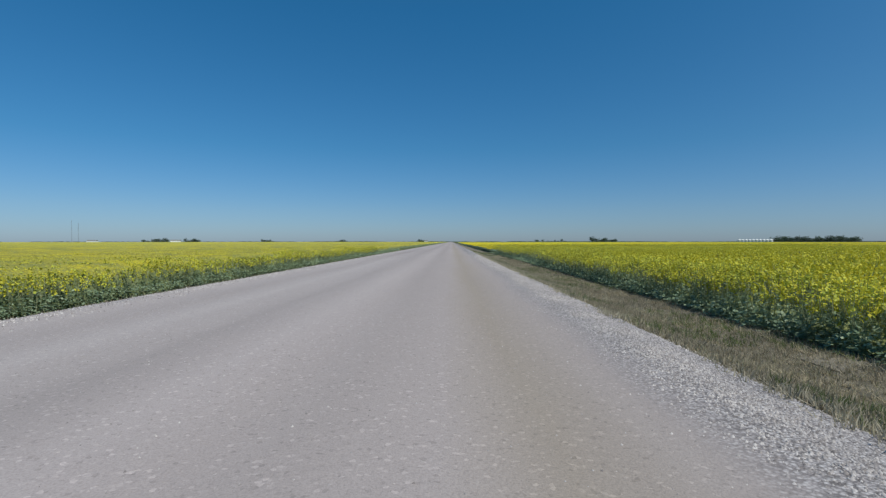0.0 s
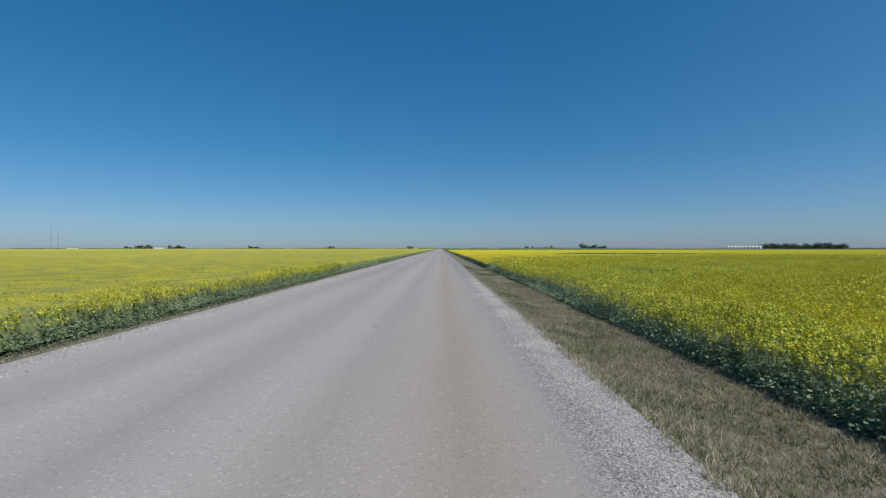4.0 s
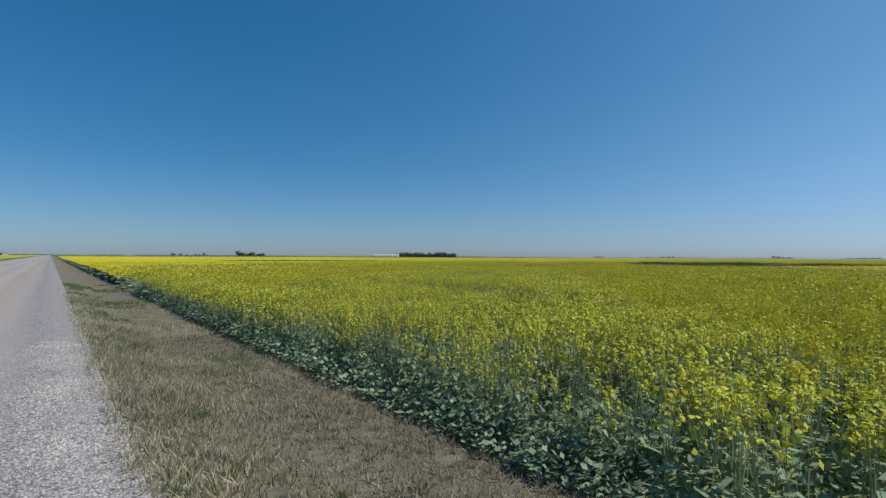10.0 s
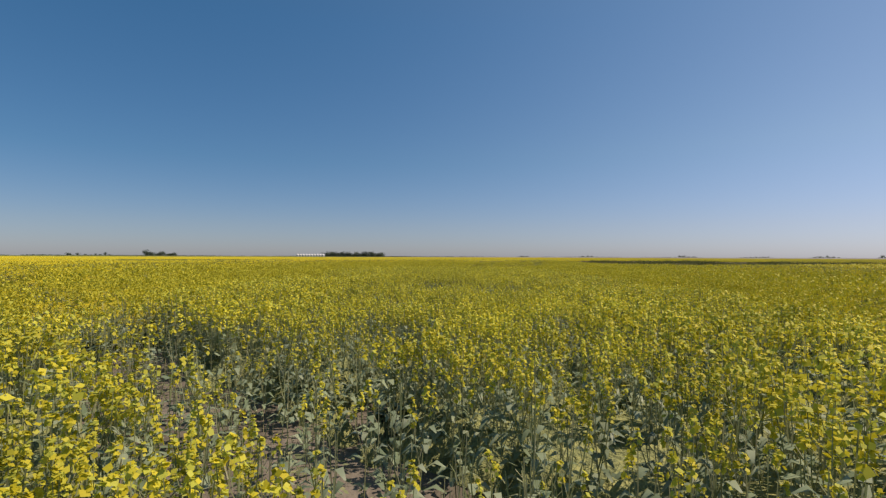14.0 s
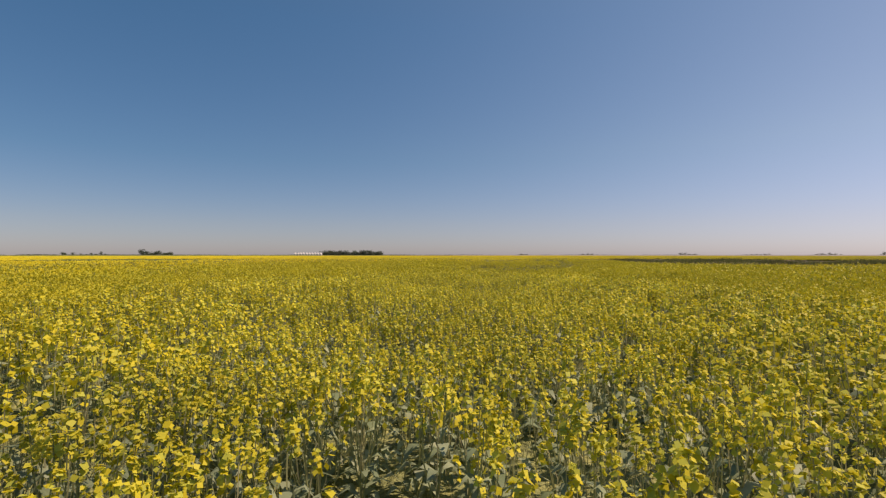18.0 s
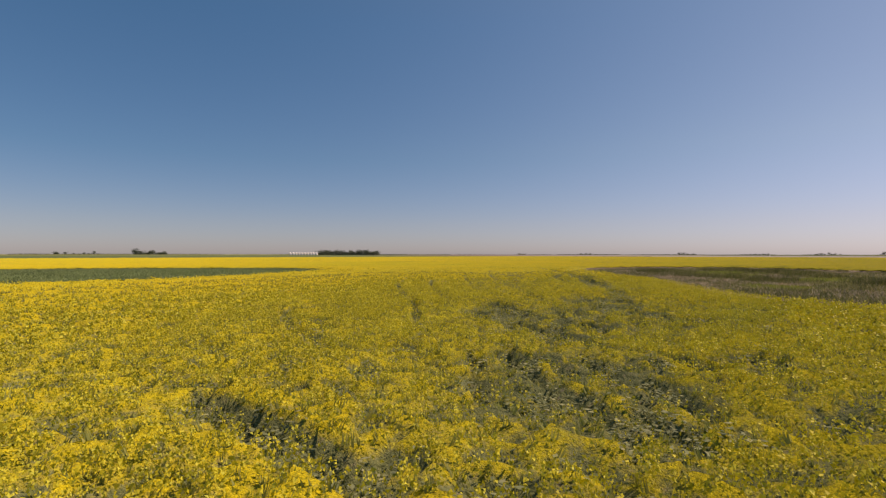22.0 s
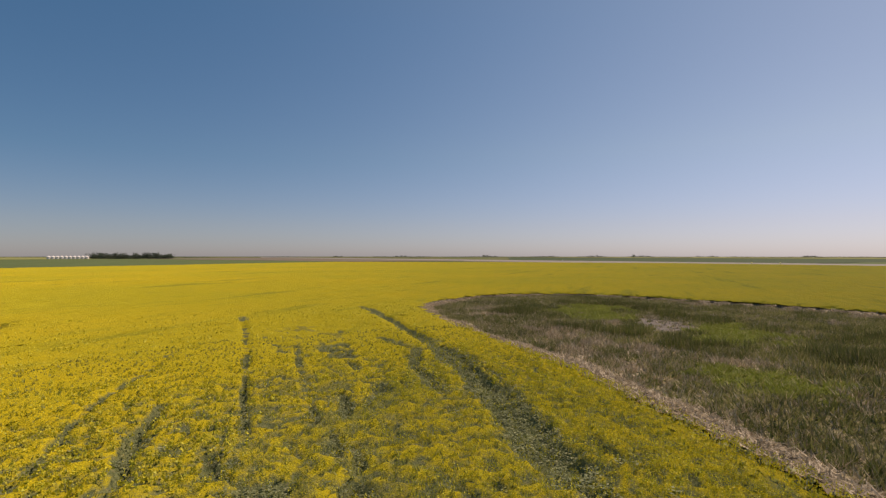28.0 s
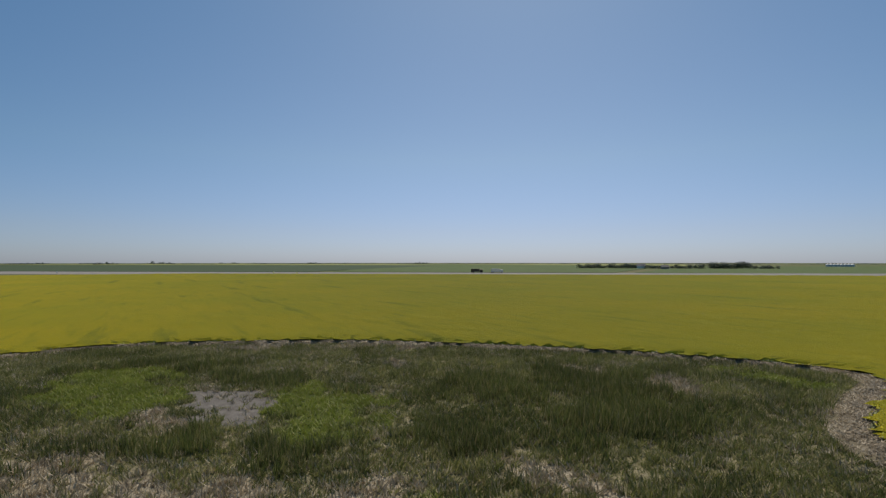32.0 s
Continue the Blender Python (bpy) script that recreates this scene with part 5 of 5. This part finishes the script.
def at_bearing(deg, dist, ox=45.0, oy=82.0):
    return ox + dist * math.sin(radians(deg)), oy + dist * math.cos(radians(deg))


def wood(deg0, deg1, dist, depth, n, scale, label, group, ks=(0, 1, 2, 3), ox=45.0, oy=82.0):
    for i in range(n):
        px, py = at_bearing(deg0 + (deg1 - deg0) * (i + RNG.uniform(0.1, 0.9)) / n, dist + RNG.uniform(-depth, depth), ox, oy)
        plant(ks[int(RNG.integers(len(ks)))], px, py, scale * RNG.uniform(0.62, 1.22), label, group)


wood(32.9, 39.6, 1480, 40, 44, 1.15, "dark green tree of a dense farm grove", "grove")
wood(15.0, 17.9, 2000, 30, 16, 1.2, "dark tree in a distant farm clump", "north clump")
wood(8.5, 12.5, 2300, 20, 9, 0.8, "low dark tree on the far horizon", "horizon trees")
wood(-32.6, -30.2, 1700, 20, 12, 0.8, "dark tree of a distant farmstead", "west farm trees", ox=1, oy=20)
wood(-28.8, -27.4, 1700, 20, 9, 0.8, "dark tree of a distant farmstead", "west farm trees", ox=1, oy=20)
wood(-21.3, -20.0, 2200, 20, 6, 1.0, "dark tree on the far horizon", "horizon trees", ox=1, oy=20)
wood(-13.3, -11.9, 2300, 20, 6, 0.9, "dark tree on the far horizon", "horizon trees", ox=1, oy=20)
wood(-3.8, -3.2, 1900, 10, 3, 1.0, "dark tree beside a house near the road", "roadside trees", ox=1, oy=20)
for a, b, dist, n, s in ((55, 56.2, 2600, 4, 1.1), (62, 63.6, 2800, 5, 1.1), (72.5, 74.2, 2700, 6, 1.2), (78, 80.5, 2900, 7, 1.1), (84, 86, 2500, 5, 1.2),
                         (88.5, 91, 2800, 7, 1.2), (95, 97, 2900, 6, 1.1), (104, 105.5, 2700, 5, 1.1), (116, 117.5, 2800, 5, 1.0)):
    wood(a, b, dist, 20, n + 3, 0.7 * s, "dark tree of a far shelter belt", "shelter belts", ox=78, oy=90)

# the thin line of brush along the whole horizon
v0, f0 = quads_proto(40, lambda r, i: (r.uniform(-1, 1), r.uniform(-0.3, 0.3), r.uniform(0.05, 0.9) * (1 - 0.4 * abs(r.uniform(-1, 1)))), 0.16, 1.2, 77)
n = 520
a = RNG.uniform(0, 6.283, n)
dist = RNG.uniform(2500, 4300, n)
brush = np.stack([dist * np.sin(a), dist * np.cos(a), np.full(n, FAR_Z)], -1)
gather("far_brush", [strewn(v0, f0, brush, -a, RNG.uniform(20, 90, n), RNG.uniform(2.5, 5.5, n))], M_tree, "dark line of brush and shelter belts on the horizon", "brush")


def building(name, sx, sy, wall, ridge, x, y, turn, wall_mat, label, category):
    """A gabled building with walls, roof, door and windows."""
    top = empty(name, pose(x, y, FAR_Z, 0, 0, turn))
    part("wall", box(sx, sy, wall), wall_mat, top)
    bm = bmesh.new()
    o = 0.35
    p = [(-sx / 2 - o, -sy / 2 - o, wall), (sx / 2 + o, -sy / 2 - o, wall), (sx / 2 + o, sy / 2 + o, wall), (-sx / 2 - o, sy / 2 + o, wall), (-sx / 2 - o, 0, ridge), (sx / 2 + o, 0, ridge)]
    q = [bm.verts.new(c) for c in p]
    for fc in ((0, 1, 5, 4), (2, 3, 4, 5), (1, 2, 5), (3, 0, 4), (3, 2, 1, 0)):
        bm.faces.new([q[i] for i in fc])
    part("roof", bm, M_roof, top)
    part("door", box(1.1, 0.08, 2.1, (0, -sy / 2 - 0.04, 0)), M_dark, top)
    for i in (-1, 1):
        w = part("window", box(1.3, 0.08, 1.1, (i * sx * 0.3, -sy / 2 - 0.04, 1.0)), M_white, top)
        part("pane", box(1.1, 0.06, 0.9, (i * sx * 0.3, -sy / 2 - 0.09, 1.1)), M_glass, w)
    return tagged(top, label, category)


def grain_bin(r, h):
    top = empty("grain_bin")
    part("shell", cone(r, r, h, seg=20), M_steel, top)
    part("roof", cone(r * 1.03, 0.35, r * 0.55, (0, 0, h), seg=20), M_white, top)
    part("cap", cone(0.4, 0.3, 0.4, (0, 0, h + r * 0.55), seg=10), M_white, top)
    part("door", box(0.8, 0.12, 1.6, (0, -r, 0.4)), M_white, top)
    return tagged(top, "white and galvanised steel grain bin with a conical roof", "grain bin")


bin_one = grain_bin(4.2, 5.6)
for i in range(10):                                     # the row beside the grove
    px, py = at_bearing(29.9 + 0.31 * i, 1440)
    m = pose(px, py, FAR_Z, 0, 0, 180)
    if i == 0:
        bin_one.matrix_basis = m
        bin_one["group"] = "grain bins"
    else:
        copy_thing(bin_one, m)
for i in range(8):                                      # a second row far behind the farmyard
    px, py = at_bearing(156.9 + 0.25 * i, 1500, 78, 90)
    copy_thing(bin_one, pose(px, py, FAR_Z, 0, 0, 20))
px, py = at_bearing(-29.6, 1650, 1, 20)
building("farm_shed", 26, 14, 5, 8, px, py, 20, M_white, "long white farm shed among trees", "shed")
px, py = at_bearing(-36.6, 1650, 1, 20)
building("farm_shed", 24, 12, 4.5, 7, px, py, 10, M_white, "long white farm shed", "shed")
px, py = at_bearing(-3.0, 1750, 1, 20)
building("house", 12, 9, 4, 7, px, py, 0, M_white, "small white house beside the road far off", "house")

# lattice masts on the western horizon
for b_, hm in ((-38.15, 62), (-37.65, 54)):
    px, py = at_bearing(b_, 1700, 1, 20)
    mast = empty("radio_mast", pose(px, py, FAR_Z))
    for k in range(3):
        bm = cone(0.12, 0.12, hm, (0.7 * math.cos(k * 2.094), 0.7 * math.sin(k * 2.094), 0), 6)
        part("leg", bm, M_mast, mast)
    for k in range(int(hm / 3)):
        part("brace", cone(0.75, 0.75, 0.1, (0, 0, 1.5 + 3 * k), 3), M_mast, mast)
    tagged(mast, "slender steel lattice radio mast", "mast")

# farmyard beyond the highway
FX, FY, FD = 78.0, 90.0, 950.0
wood(134.3, 140.5, FD, 25, 26, 0.8, "dark tree of the farmyard shelter belt", "farmyard trees", (2, 3), ox=FX, oy=FY)
wood(140.5, 146.8, FD, 25, 26, 0.72, "dark tree of the farmyard shelter belt", "farmyard trees", (0, 2, 3), ox=FX, oy=FY)
wood(147.2, 151.4, FD + 20, 15, 20, 0.74, "tall dark tree in the farmyard row", "farmyard trees", (0, 1), ox=FX, oy=FY)
wood(151.6, 153.2, FD + 20, 10, 6, 0.6, "low dark shrub beside the farmyard row", "farmyard trees", (2, 3), ox=FX, oy=FY)
px, py = at_bearing(143.2, FD - 45, FX, FY)
building("farmhouse", 12, 8, 3.5, 6.5, px, py, 50, M_wall_red, "weathered farmhouse among dark trees", "house")
px, py = at_bearing(140.9, FD - 10, FX, FY)
building("barn", 14, 9, 4.5, 8.5, px, py, 35, M_white, "pale barn with a grey roof in the farmyard", "barn")


def truck(px, py, turn, label, mat):
    """A lorry with cab, box and wheels."""
    top = empty("truck", pose(px, py, 1.39, 0, 0, turn))
    part("cab", box(2.4, 2.4, 2.4, (5.2, 0, 0.6), 0.15), mat, top)
    part("box", box(8, 2.5, 2.7, (-0.3, 0, 0.9), 0.05), mat, top)
    part("windscreen", box(0.06, 2.0, 0.9, (6.42, 0, 1.8)), M_glass, top)
    for wx in (-3.2, -2.0, 4.9):
        for wy in (-1.1, 1.1):
            bm = cone(0.5, 0.5, 0.3, seg=14)
            bmesh.ops.rotate(bm, cent=(0, 0, 0.15), matrix=Matrix.Rotation(math.pi / 2, 3, "X"), verts=bm.verts)
            bmesh.ops.translate(bm, vec=(wx, wy, 0.35), verts=bm.verts)
            part("wheel", bm, M_dark, top)
    return tagged(top, label, "truck")


turn = math.degrees(math.atan2(hd.y, hd.x))
for f, mat, lab in ((0.7575, M_dark, "dark truck on the highway"), (0.764, M_white, "white truck on the highway")):
    c = H0.lerp(H1, f)
    truck(c.x + 2 * hs.x, c.y + 2 * hs.y, turn, lab, mat)


# white boards on posts along the foot of the highway bank
for f in (0.6125, 0.6914, 0.6994):
    c = H0.lerp(H1, f)
    board = empty("roadside_sign", pose(c.x - 15 * hs.x, c.y - 15 * hs.y, FAR_Z, 0, 0, turn))
    part("post", cone(0.06, 0.06, 2.6, seg=8), M_steel, board)
    part("panel", box(1.3, 0.04, 1.3, (0, 0.06, 1.4), 0.01), M_white, board)
    tagged(board, "white square board on a steel post beside the highway", "sign", "roadside signs")
